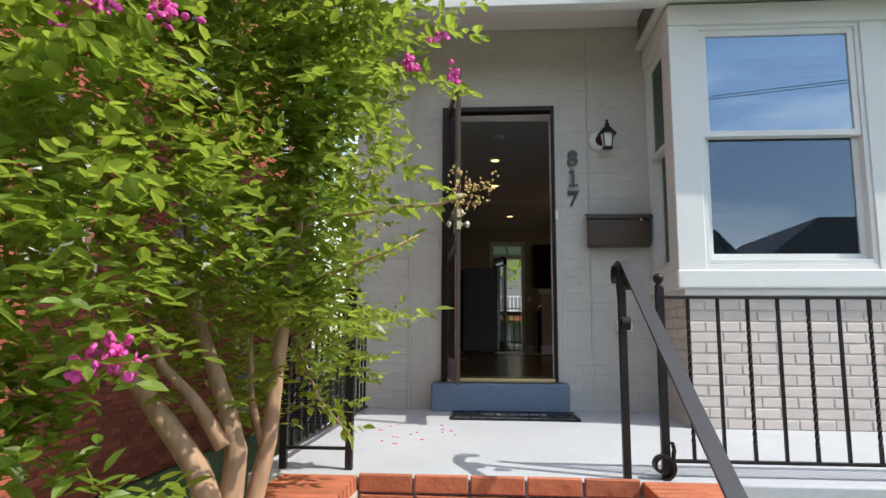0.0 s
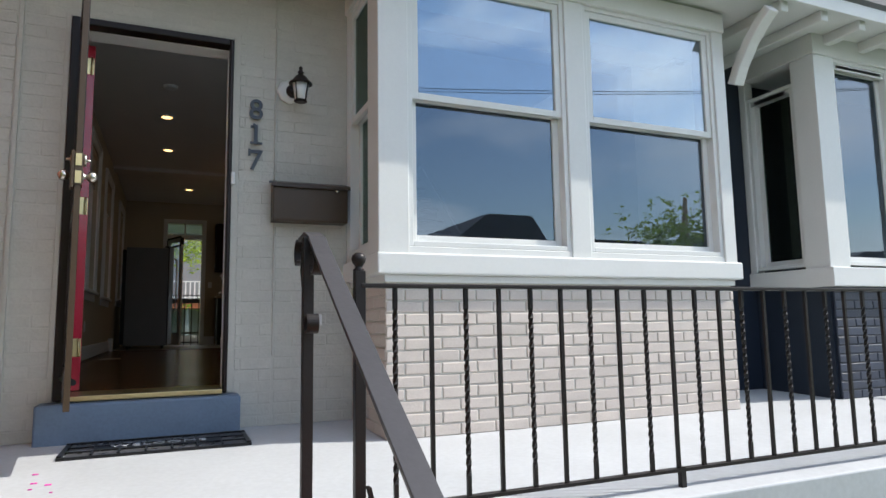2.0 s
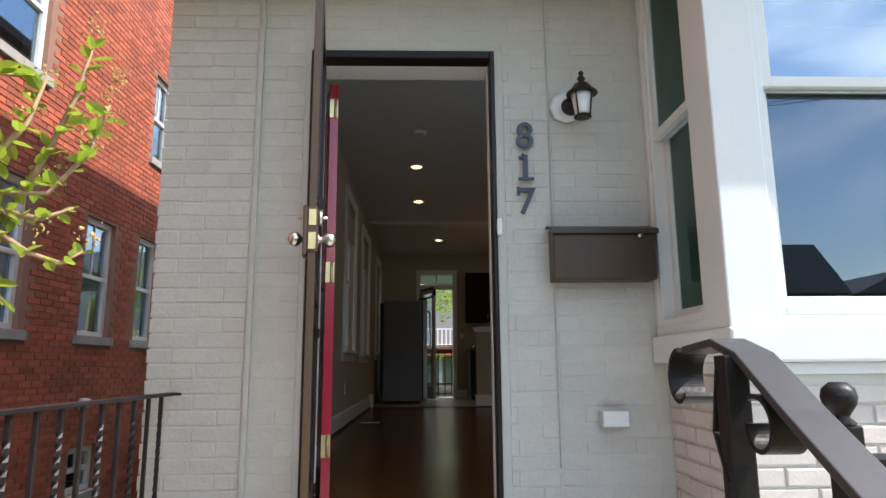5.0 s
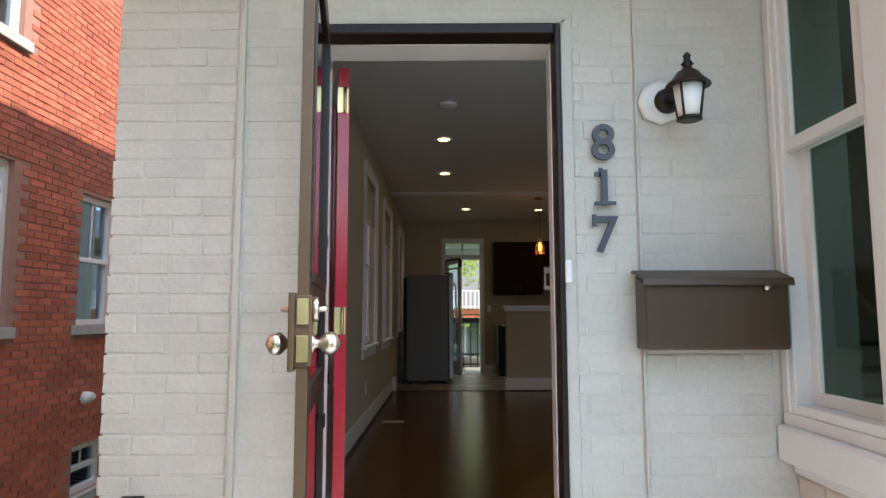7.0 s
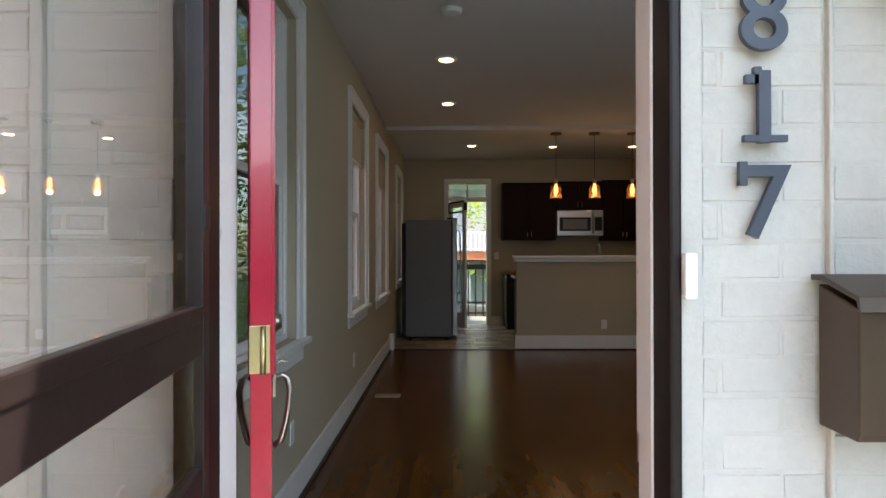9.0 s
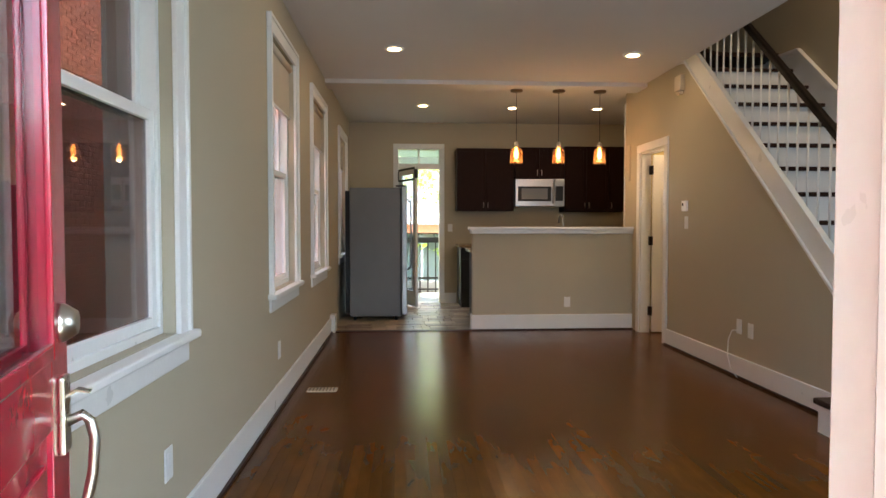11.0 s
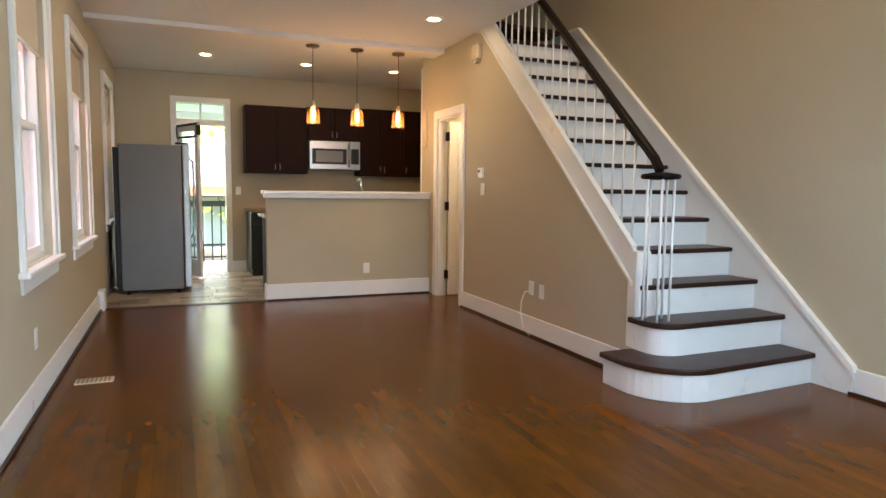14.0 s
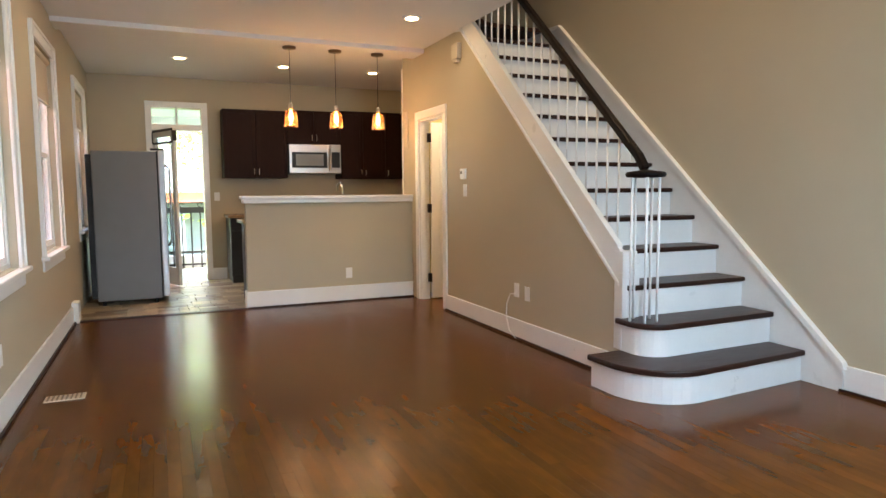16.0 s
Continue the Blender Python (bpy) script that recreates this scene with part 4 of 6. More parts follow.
# ---- behind the back door ----
setting("deck", M_DECK, [(-1.0, 4.0, YB + 0.25, 12.2, -0.35, -0.06)], "pale painted back porch deck")
def spiral_xz(c):
    return [(c[0] + 0.035 * math.cos(0.6 * k), c[1], c[2] + 0.035 * math.sin(0.6 * k)) for k in range(9)]


def picket_rail(name, x0, x1, y, z0, z1, step, r, mat, label):
    ob = thing(name, ((x0 + x1) / 2, y, z0), label, "railing")
    for z, h in ((z1, 0.04), (z0 + 0.08, 0.03)):
        bm = bmesh.new(); box(bm, x0, x1, y - 0.025, y + 0.025, z - h, z, 0.004); part("rail", bm, mat, ob)
    n = int((x1 - x0) / step)
    for k in range(n + 1):
        bm = bmesh.new(); box(bm, x0 + step * k - r, x0 + step * k + r, y - r, y + r, z0, z1 - 0.03); part("baluster", bm, mat, ob)
    return ob
setting("trim_deck_edge", M_TRIM, [(-1.0, 2.4, 12.05, 12.1, -0.06, 0.16)], "white board at the deck edge")
dr = picket_rail("deck_railing", -0.6, 2.4, 12.0, -0.06, 1.0, 0.15, 0.012, M_IRON, "black metal deck railing behind the house")
bm = bmesh.new(); box(bm, -0.6, 2.4, 11.975, 12.025, 0.90, 0.962, 0.004); box(bm, -0.6, 2.4, 11.985, 12.015, 1.07, 1.09); box(bm, -0.6, 2.4, 11.98, 12.02, 0.20, 0.24); part("cross_rail", bm, M_IRON, dr)
bm = bmesh.new(); [tube(bm, spiral_xz((x, 12.0, 1.04)), 0.008, 5) for x in (0.45, 0.75, 1.05)]; part("scroll", bm, M_IRON, dr)
picket_rail("far_railing", -2.5, 4.5, 19.0, 1.27, 1.88, 0.14, 0.02, M_INTRIM, "white picket railing of a far porch")
setting("backdrop_porch_roof", M_TRIM, [(-1.0, 2.6, YB + 0.2, 12.3, 2.55, 2.62), (-1.0, 2.6, 12.2, 12.3, 2.40, 2.55)], "white back porch roof")
setting("far_house", M_WICKER, [(-6, 7, 21.5, 24.0, GROUND, 5.0)], "pale grey siding of the house behind")
setting("far_deck", M_STEPBRICK, [(-3, 5, 19.05, 21.4, 0.98, 1.27)], "reddish deck of the house behind")
setting("far_deck_post", M_WICKER, [(x, x + 0.12, 19.2, 19.32, GROUND, 0.98) for x in (-2.4, -0.9, 0.6, 1.7, 2.6, 4.1)] + [(-3, 5, 20.5, 20.6, GROUND, 0.98)], "pale posts under the far deck")

# ---- porch fittings ----
def spiral(c, r0, r1, turns, plane="yz", start=0.0, n=28):
    out = []
    for k in range(n + 1):
        t = k / n
        a, r = start + turns * 2 * math.pi * t, r0 + (r1 - r0) * t
        u, v = r * math.cos(a), r * math.sin(a)
        out.append((c[0], c[1] + u, c[2] + v) if plane == "yz" else (c[0] + u, c[1], c[2] + v))
    return out


def twisted_bar(bm, x, y, z0, z1, s, turns):
    n = int(turns * 8)
    loops = []
    zs = [z0, z0 + 0.07] + [z0 + 0.07 + (z1 - z0 - 0.14) * k / n for k in range(1, n)] + [z1 - 0.07, z1]
    for k, z in enumerate(zs):
        a = 0 if k < 2 else (turns * 2 * math.pi * min(max((k - 1) / n, 0), 1))
        loops.append([bm.verts.new((x + s * math.cos(a + q), y + s * math.sin(a + q), z)) for q in (0.785, 2.356, 3.927, 5.498)])
    for a, b in zip(loops, loops[1:]):
        for i in range(4):
            bm.faces.new((a[i], a[(i + 1) % 4], b[(i + 1) % 4], b[i]))
    bm.faces.new(loops[0][::-1]); bm.faces.new(loops[-1])
    return bm


def iron_rail(p0, p1, z0, z1, step, label, feet=(), first=0.06):
    """A railing of alternate straight and twisted bars between two points on the porch."""
    (xa, ya), (xb, yb) = p0, p1
    n = math.hypot(xb - xa, yb - ya)
    dx, dy = (xb - xa) / n, (yb - ya) / n
    ob = thing("iron_railing", (xa, ya, porch_z(ya)), label, "railing", "porch railings")
    side = (-dy, dx, 0)
    bm = bmesh.new(); sweep(bm, [(xa, ya, z1), (xb, yb, z1)], side, 0.042, 0.014); part("top_rail", bm, M_IRON, ob, "", 0.003)
    bm = bmesh.new(); sweep(bm, [(xa, ya, z0), (xb, yb, z0)], side, 0.030, 0.012); part("bottom_rail", bm, M_IRON, ob)
    k, d = 0, first
    while d < n - 0.02:
        x, y = xa + dx * d, ya + dy * d
        bm = bmesh.new()
        if k % 2:
            box(bm, x - 0.0065, x + 0.0065, y - 0.0065, y + 0.0065, z0, z1 - 0.005)
        else:
            twisted_bar(bm, x, y, z0, z1 - 0.005, 0.0098, 4)
        part("baluster", bm, M_IRON, ob, "straight iron bar" if k % 2 else "twisted iron bar")
        k, d = k + 1, d + step
    for f in feet:
        x, y = xa + dx * f, ya + dy * f
        bm = bmesh.new(); box(bm, x - 0.011, x + 0.011, y - 0.011, y + 0.011, porch_z(y) - 0.01, z0 + 0.01); part("foot", bm, M_IRON, ob)
    return ob


RY = -1.93
rr = iron_rail((0.73, RY), (6.6, RY), -0.215, 0.478, 0.1265, "black iron porch railing with straight and twisted bars", (1.27, 2.6, 3.9, 5.2), 0.118)
bm = bmesh.new(); box(bm, 0.712, 0.746, RY - 0.017, RY + 0.017, porch_z(RY) - 0.005, 0.525, 0.003); part("post", bm, M_IRON, rr)
bm = bmesh.new(); lathe(bm, (0.727, RY, 0.522), [(0.016, 0), (0.019, 0.006), (0.011, 0.014), (0.014, 0.020), (0.021, 0.030), (0.0235, 0.041), (0.021, 0.052), (0.011, 0.061)], seg=20); part("ball", bm, M_IRON, rr, "round iron ball finial")
lr = iron_rail((-0.93, RY), (-0.93, -0.03), -0.205, 0.500, 0.122, "black iron side railing of the porch", (), 0.12)
for x, y, z1 in ((-0.93, RY, 0.50), (-0.635, RY, 0.515)):
    bm = bmesh.new(); box(bm, x - 0.016, x + 0.016, y - 0.016, y + 0.016, porch_z(y) - 0.005, z1, 0.003); part("post", bm, M_IRON, lr)
bm = bmesh.new(); sweep(bm, [(-0.95, RY, 0.503), (-0.60, RY, 0.503)], (0, 1, 0), 0.05, 0.014); part("end_rail", bm, M_IRON, lr)
bm = bmesh.new(); sweep(bm, [(-0.93, RY, -0.19), (-0.635, RY, -0.19)], (0, 1, 0), 0.025, 0.012); part("end_rail", bm, M_IRON, lr)
bm = bmesh.new(); sweep(bm, [(-0.93, -0.10, 0.50), (-0.93, -0.02, 0.502), (-0.90, -0.012, 0.50)], (1, 0, 0), 0.035, 0.012); part("end_scroll", bm, M_IRON, lr)

hr = thing("handrail", (0.553, RY, porch_z(RY)), "black iron step handrail with a scrolled end and grey top strap", "handrail")
HXR, HXS = 0.556, 0.577
bm = bmesh.new(); sweep(bm, [(HXS, -1.78, 0.630), (HXS, -1.88, 0.638), (HXS, -1.95, 0.618), (HXS, -2.05, 0.553), (HXS, -3.40, -0.267)], (1, 0, 0), 0.052, 0.012); part("top_strap", bm, M_STRAP, hr, "smooth grey painted strap", 0.002)
bm = bmesh.new(); sweep(bm, spiral((HXS, -1.765, 0.585), 0.046, 0.030, -0.62, start=radians(90)), (1, 0, 0), 0.055, 0.007); part("scroll", bm, M_IRON, hr, "curled iron end scroll")
bm = bmesh.new(); sweep(bm, spiral((HXS, -1.985, 0.533), 0.038, 0.024, 0.85, start=radians(60)), (1, 0, 0), 0.045, 0.006); part("scroll", bm, M_IRON, hr, "curled iron scroll under the strap")
bm = bmesh.new(); sweep(bm, [(HXR, -1.93, 0.46), (HXR, -1.90, 0.52), (HXR, -1.92, 0.60)], (1, 0, 0), 0.035, 0.006); part("bracket", bm, M_IRON, hr)
bm = bmesh.new(); sweep(bm, spiral((HXR, -1.985, 0.36), 0.030, 0.020, 1.0, start=radians(120)), (1, 0, 0), 0.035, 0.006); part("scroll", bm, M_IRON, hr, "small curled iron scroll")
bm = bmesh.new(); box(bm, HXR - 0.016, HXR + 0.016, -1.945, -1.913, porch_z(RY) - 0.005, 0.62, 0.003); part("post", bm, M_IRON, hr)
bm = bmesh.new(); box(bm, HXR - 0.012, HXR + 0.012, -3.30, -3.276, -1.20, -0.215, 0.003); part("post", bm, M_IRON, hr)
hr.location.y -= 0.05
orn = bmesh.new(); sweep(orn, spiral((0.70, -1.985, porch_z(-1.98) + 0.055), 0.055, 0.02, 1.1, "xz", radians(-90)), (0, 1, 0), 0.05, 0.012); sweep(orn, [(0.735, -1.985, -0.26), (0.75, -1.985, -0.16), (0.742, -1.985, -0.13)], (0, 1, 0), 0.03, 0.01)
tagged(finish("scroll_ornament", orn, M_IRON), "small black curled iron ornament at the railing post", "ornament")

# mailbox
mb = thing("mailbox", (0.935, 0, 1.0), "dark brown metal wall mailbox with a sloping lid", "mailbox")
bm = bmesh.new(); prism(bm, [(-0.002, 0.972), (-0.105, 0.972), (-0.112, 0.985), (-0.112, 1.175), (-0.002, 1.21)], "x", 0.712, 1.160); part("body", bm, M_MAIL, mb, "", 0.004)
bm = bmesh.new(); prism(bm, [(-0.001, 1.226), (-0.03, 1.226), (-0.128, 1.196), (-0.133, 1.172), (-0.127, 1.172), (-0.122, 1.190), (-0.03, 1.216), (-0.001, 1.216)], "x", 0.700, 1.172); part("lid", bm, M_MAIL, mb, "sloping brown lid", 0.002)
bm = bmesh.new(); lathe(bm, (1.09, -0.115, 1.166), [(0.012, 0), (0.012, 0.01), (0.004, 0.014)], axis=(0, -1, 0), seg=12); part("catch", bm, M_NICKEL, mb, "shiny round catch")

# wall lantern
ln = thing("wall_lantern", (0.82, 0, 1.80), "dark bronze outdoor wall lantern on a white octagonal plate", "lantern")
bm = bmesh.new(); lathe(bm, (0.815, 0.0, 1.80), [(0.078, 0), (0.076, 0.014), (0.06, 0.02)], axis=(0, -1, 0), seg=8); part("plate", bm, M_TRIM, ln, "white octagonal back plate")
bm = bmesh.new(); lathe(bm, (0.835, -0.018, 1.80), [(0.045, 0), (0.042, 0.012), (0.02, 0.022)], axis=(0, -1, 0), seg=16); tube(bm, [(0.835, -0.03, 1.80), (0.838, -0.07, 1.795), (0.849, -0.105, 1.815), (0.857, -0.14, 1.82)], [0.014, 0.012, 0.012, 0.014], 10); part("arm", bm, M_BRONZE, ln)
LX, LY = 0.857, -0.152
bm = bmesh.new(); lathe(bm, (LX, LY, 1.700), [(0.034, 0), (0.050, 0.105)], seg=8); part("glass", bm, M_FROST, ln, "frosted glass body")
for k in range(4):
    a = radians(45 + 90 * k)
    bm = bmesh.new(); tube(bm, [(LX + 0.036 * math.cos(a), LY + 0.036 * math.sin(a), 1.698), (LX + 0.052 * math.cos(a), LY + 0.052 * math.sin(a), 1.808)], 0.004, 6); part("rib", bm, M_BRONZE, ln)
bm = bmesh.new(); lathe(bm, (LX, LY, 1.690), [(0.030, 0), (0.040, 0.004), (0.038, 0.012)], seg=16); part("base_ring", bm, M_BRONZE, ln)
bm = bmesh.new(); lathe(bm, (LX, LY, 1.804), [(0.070, 0), (0.068, 0.006), (0.050, 0.022), (0.034, 0.045), (0.018, 0.055), (0.013, 0.065), (0.020, 0.072), (0.012, 0.082), (0.009, 0.092), (0.013, 0.100), (0.004, 0.112)], seg=24); part("roof", bm, M_BRONZE, ln, "bronze cap with a finial")

for ch, zc in (("8", 1.603), ("1", 1.447), ("7", 1.289)):
    cu = bpy.data.curves.new("digit", "FONT")
    cu.body, cu.size, cu.extrude, cu.bevel_depth, cu.align_x, cu.offset = ch, 0.172, 0.005, 0.0012, "CENTER", 0.0008
    tmp = new("digit_tmp", cu)
    bpy.context.view_layer.update()
    me = bpy.data.meshes.new_from_object(tmp.evaluated_get(bpy.context.evaluated_depsgraph_get()))
    bpy.data.objects.remove(tmp)
    bm = bmesh.new(); bm.from_mesh(me)
    for v in bm.verts:
        v.co = Vector((0.617 + v.co.x, -0.012 - v.co.z, zc + v.co.y))
    if ch == "1":
        box(bm, 0.583, 0.655, -0.018, -0.006, zc, zc + 0.011)
        box(bm, 0.586, 0.610, -0.018, -0.006, zc + 0.098, zc + 0.112)
        box(bm, 0.600, 0.612, -0.018, -0.006, zc + 0.098, zc + 0.125)
    if ch == "7":
        box(bm, 0.575, 0.588, -0.018, -0.006, zc + 0.085, zc + 0.125)
    tagged(finish("house_number", bm, M_SLATE), "dark slate house number digit %s on the painted wall" % {"8": "eight", "1": "one", "7": "seven"}[ch], "house number", "house number digits")

ob = thing("outdoor_socket", (0.955, 0, 0.38), "grey weatherproof outdoor socket box", "outlet")
bm = bmesh.new(); box(bm, 0.90, 1.01, -0.05, 0, 0.345, 0.415, 0.008); part("box", bm, M_PORCH, ob)
bm = bmesh.new(); box(bm, 0.905, 1.015, -0.065, -0.048, 0.352, 0.418, 0.006); part("cover", bm, M_FROST, ob, "pale hinged cover")
db = bmesh.new(); box(db, 0.478, 0.500, -0.034, -0.012, 1.185, 1.262, 0.006)
tagged(finish("doorbell", db, M_FROST), "small cream doorbell on the door frame", "doorbell")

# rubber grid mat
mat = thing("door_mat", (0.14, -0.32, porch_z(-0.3)), "black rubber grid door mat on the porch floor", "door mat")
def mat_box(bm, x0, x1, y0, y1, h):
    box(bm, x0, x1, y0, y1, porch_z(y1) - 0.003, porch_z((y0 + y1) / 2) + h)
bm = bmesh.new()
for q in ((-0.28, 0.57, -0.50, -0.487), (-0.28, 0.57, -0.163, -0.15), (-0.28, -0.26, -0.48, -0.17), (0.55, 0.57, -0.48, -0.17)):
    mat_box(bm, *q, 0.014)
part("border", bm, M_BLACK, mat)
for k in range(1, 7):
    bm = bmesh.new(); x = -0.26 + 0.1157 * k; mat_box(bm, x - 0.004, x + 0.004, -0.48, -0.17, 0.014); part("bar", bm, M_BLACK, mat)
for k in range(1, 3):
    bm = bmesh.new(); y = -0.48 + 0.1033 * k; mat_box(bm, -0.26, 0.55, y - 0.004, y + 0.004, 0.0145); part("bar", bm, M_BLACK, mat)
for k in range(7):
    for row in range(3):
        if row == 1 and 1 <= k <= 5:
            continue
        x, y = -0.26 + 0.1157 * k, -0.48 + 0.1033 * row
        bm = bmesh.new(); mat_box(bm, x + 0.007, x + 0.109, y + 0.007, y + 0.096, 0.009); part("pad", bm, M_RUBBER, mat, "worn grey rubber pad")
bm = bmesh.new(); mat_box(bm, -0.137, 0.428, -0.371, -0.279, 0.0125); part("plate", bm, M_BLACK, mat, "black plate behind the word")
cu = bpy.data.curves.new("mat_word", "FONT")
cu.body, cu.size, cu.extrude, cu.align_x, cu.space_character = "WELCOME", 0.085, 0.0015, "CENTER", 1.12
tmp = new("word_tmp", cu)
bpy.context.view_layer.update()
me = bpy.data.meshes.new_from_object(tmp.evaluated_get(bpy.context.evaluated_depsgraph_get()))
bpy.data.objects.remove(tmp)
bm = bmesh.new(); bm.from_mesh(me)
for v in bm.verts:
    v.co = Vector((0.145 + v.co.x, -0.352 + v.co.y, porch_z(-0.325) + 0.016 + v.co.z))
part("lettering", bm, M_PORCH, mat, "raised grey lettering")

# ---- storm door, swung out ----
SH, SA = (-0.322, -0.025), radians(-81.8)
st = thing("storm_door", (SH[0], SH[1], 0), "open dark bronze storm door with glass panels", "door")
bm = swung(bmesh.new(), SH, SA, [(0, 0.034, -0.0125, 0.0125, 0.01, 2.06, 0.003), (0.715, 0.76, -0.0125, 0.0125, 0.01, 2.06, 0.003), (0.045, 0.715, -0.012, 0.012, 0.01, 0.16, 0.003), (0.045, 0.715, -0.012, 0.012, 1.98, 2.06, 0.003), (0.045, 0.715, -0.012, 0.012, 1.10, 1.17, 0.003), (0.045, 0.715, -0.012, 0.012, 0.86, 0.92, 0.003)])
part("frame", bm, M_BRONZE, st)
bm = swung(bmesh.new(), SH, SA, [(0.7585, 0.7625, -0.0118, 0.0118, 0.012, 2.058, 0.001)]); part("edge_strip", bm, M_MAIL, st, "brown metal edge")
bm = swung(bmesh.new(), SH, SA, [(0.045, 0.060, -0.008, 0.017, 1.17, 1.98, 0.003), (0.698, 0.715, -0.008, 0.017, 1.17, 1.98, 0.003), (0.060, 0.698, 0.0, 0.017, 1.155, 1.18, 0.003)])
part("glass_frame", bm, M_BRONZE, st)
for z0, z1 in ((1.18, 1.98), (0.92, 1.10), (0.16, 0.86)):
    bm = swung(bmesh.new(), SH, SA, [(0.055, 0.705, -0.003, 0.003, z0, z1)])
    g = part("pane", bm, M_STORMGLASS, st, "clear storm glass"); g.visible_shadow = False
bm = swung(bmesh.new(), SH, SA, [(0.700, 0.766, -0.018, 0.018, 0.975, 1.125, 0.003), (0.69, 0.768, -0.030, -0.017, 0.965, 1.13, 0.003)]); part("lock_case", bm, M_MAIL, st, "brown lock case")
bm = swung(bmesh.new(), SH, SA, [(0.765, 0.769, -0.012, 0.012, 1.063, 1.117, 0.001), (0.765, 0.769, -0.012, 0.012, 0.985, 1.040, 0.001)]); part("face_plate", bm, M_BRASS, st, "brass face plates")
ca, sa = math.cos(SA), math.sin(SA)
for sgn in (1, -1):
    for z, rr_, dd in ((1.022, (0.026, 0.010, 0.009, 0.018, 0.024, 0.025, 0.021, 0.010), (0.0, 0.005, 0.014, 0.022, 0.030, 0.040, 0.050, 0.056)), (1.095, (0.027, 0.027, 0.024, 0.006, 0.006), (0.0, 0.010, 0.012, 0.013, 0.026))):
        c = Vector((SH[0] + 0.732 * ca - sgn * 0.019 * sa, SH[1] + 0.732 * sa + sgn * 0.019 * ca, z))
        bm = bmesh.new(); lathe(bm, c, list(zip(rr_, dd)) + [(0.002, dd[-1] + 0.004)], axis=(-sgn * sa, sgn * ca, 0), seg=18)
        part("knob" if z < 1.1 else "deadbolt", bm, M_NICKEL, st, "satin nickel knob" if z < 1.1 else "satin nickel deadbolt")
for z in (0.12, 0.75, 1.32, 1.92):
    bm = swung(bmesh.new(), SH, SA, [(0.02, 0.055, 0.0125, 0.019, z - 0.02, z + 0.02, 0.002)]); part("clip", bm, M_BLACK, st)
bm = bmesh.new(); tube(bm, [(-0.345, 0.02, 0.10), (SH[0] + 0.33 * ca + 0.03, SH[1] + 0.33 * sa, 0.10)], 0.016, 10); part("closer", bm, M_BLACK, st, "black door closer tube")

# ---- red front door, swung in ----
RH, RA = (-0.305, 0.25), radians(105.7)
rd = thing("front_door", (RH[0], RH[1], 0), "open glossy red front door with a glass upper half", "door")
W = 0.80
bm = swung(bmesh.new(), RH, RA, [(0, 0.12, -0.022, 0.022, 0.012, 2.03, 0.002), (W - 0.12, W, -0.022, 0.022, 0.012, 2.03, 0.002), (0.12, W - 0.12, -0.022, 0.022, 0.012, 0.24, 0.002), (0.12, W - 0.12, -0.022, 0.022, 1.90, 2.03, 0.002), (0.12, W - 0.12, -0.022, 0.022, 0.86, 1.0, 0.002), (0.37, 0.43, -0.022, 0.022, 0.24, 0.86, 0.002), (0.12, 0.37, -0.012, 0.012, 0.24, 0.86), (0.43, W - 0.12, -0.012, 0.012, 0.24, 0.86)])
part("slab", bm, M_REDDOOR, rd)
bm = bmesh.new()
for s0, s1 in ((-0.030, -0.018), (0.018, 0.030)):
    swung(bm, RH, RA, [(0.105, 0.135, s0, s1, 0.985, 1.915, 0.004), (W - 0.135, W - 0.105, s0, s1, 0.985, 1.915, 0.004), (0.135, W - 0.135, s0, s1, 0.985, 1.015, 0.004), (0.135, W - 0.135, s0, s1, 1.885, 1.915, 0.004)])
part("glass_frame", bm, M_REDDOOR, rd, "raised red moulding round the glass")
bm = swung(bmesh.new(), RH, RA, [(0.12, W - 0.12, -0.004, 0.004, 1.0, 1.90)]); g = part("pane", bm, M_STORMGLASS, rd, "clear door glass"); g.visible_shadow = False
for q in ((0.15, 0.34), (0.46, 0.65)):
    for s0, s1 in ((-0.019, -0.011), (0.011, 0.019)):
        bm = swung(bmesh.new(), RH, RA, [(q[0], q[1], s0, s1, 0.29, 0.81, 0.005)]); part("panel", bm, M_REDDOOR, rd)
for z in (0.25, 1.06, 1.90):
    bm = swung(bmesh.new(), RH, RA, [(-0.003, 0.0005, -0.018, 0.024, z - 0.05, z + 0.05, 0.001)]); tube(bm, [(RH[0] + 0.008, RH[1] - 0.012, z - 0.05), (RH[0] + 0.008, RH[1] - 0.012, z + 0.05)], 0.006, 8); part("hinge", bm, M_BRASS, rd, "brass hinge")
ca, sa = math.cos(RA), math.sin(RA)
def on_door(u, w, z):
    return Vector((RH[0] + u * ca - w * sa, RH[1] + u * sa + w * ca, z))
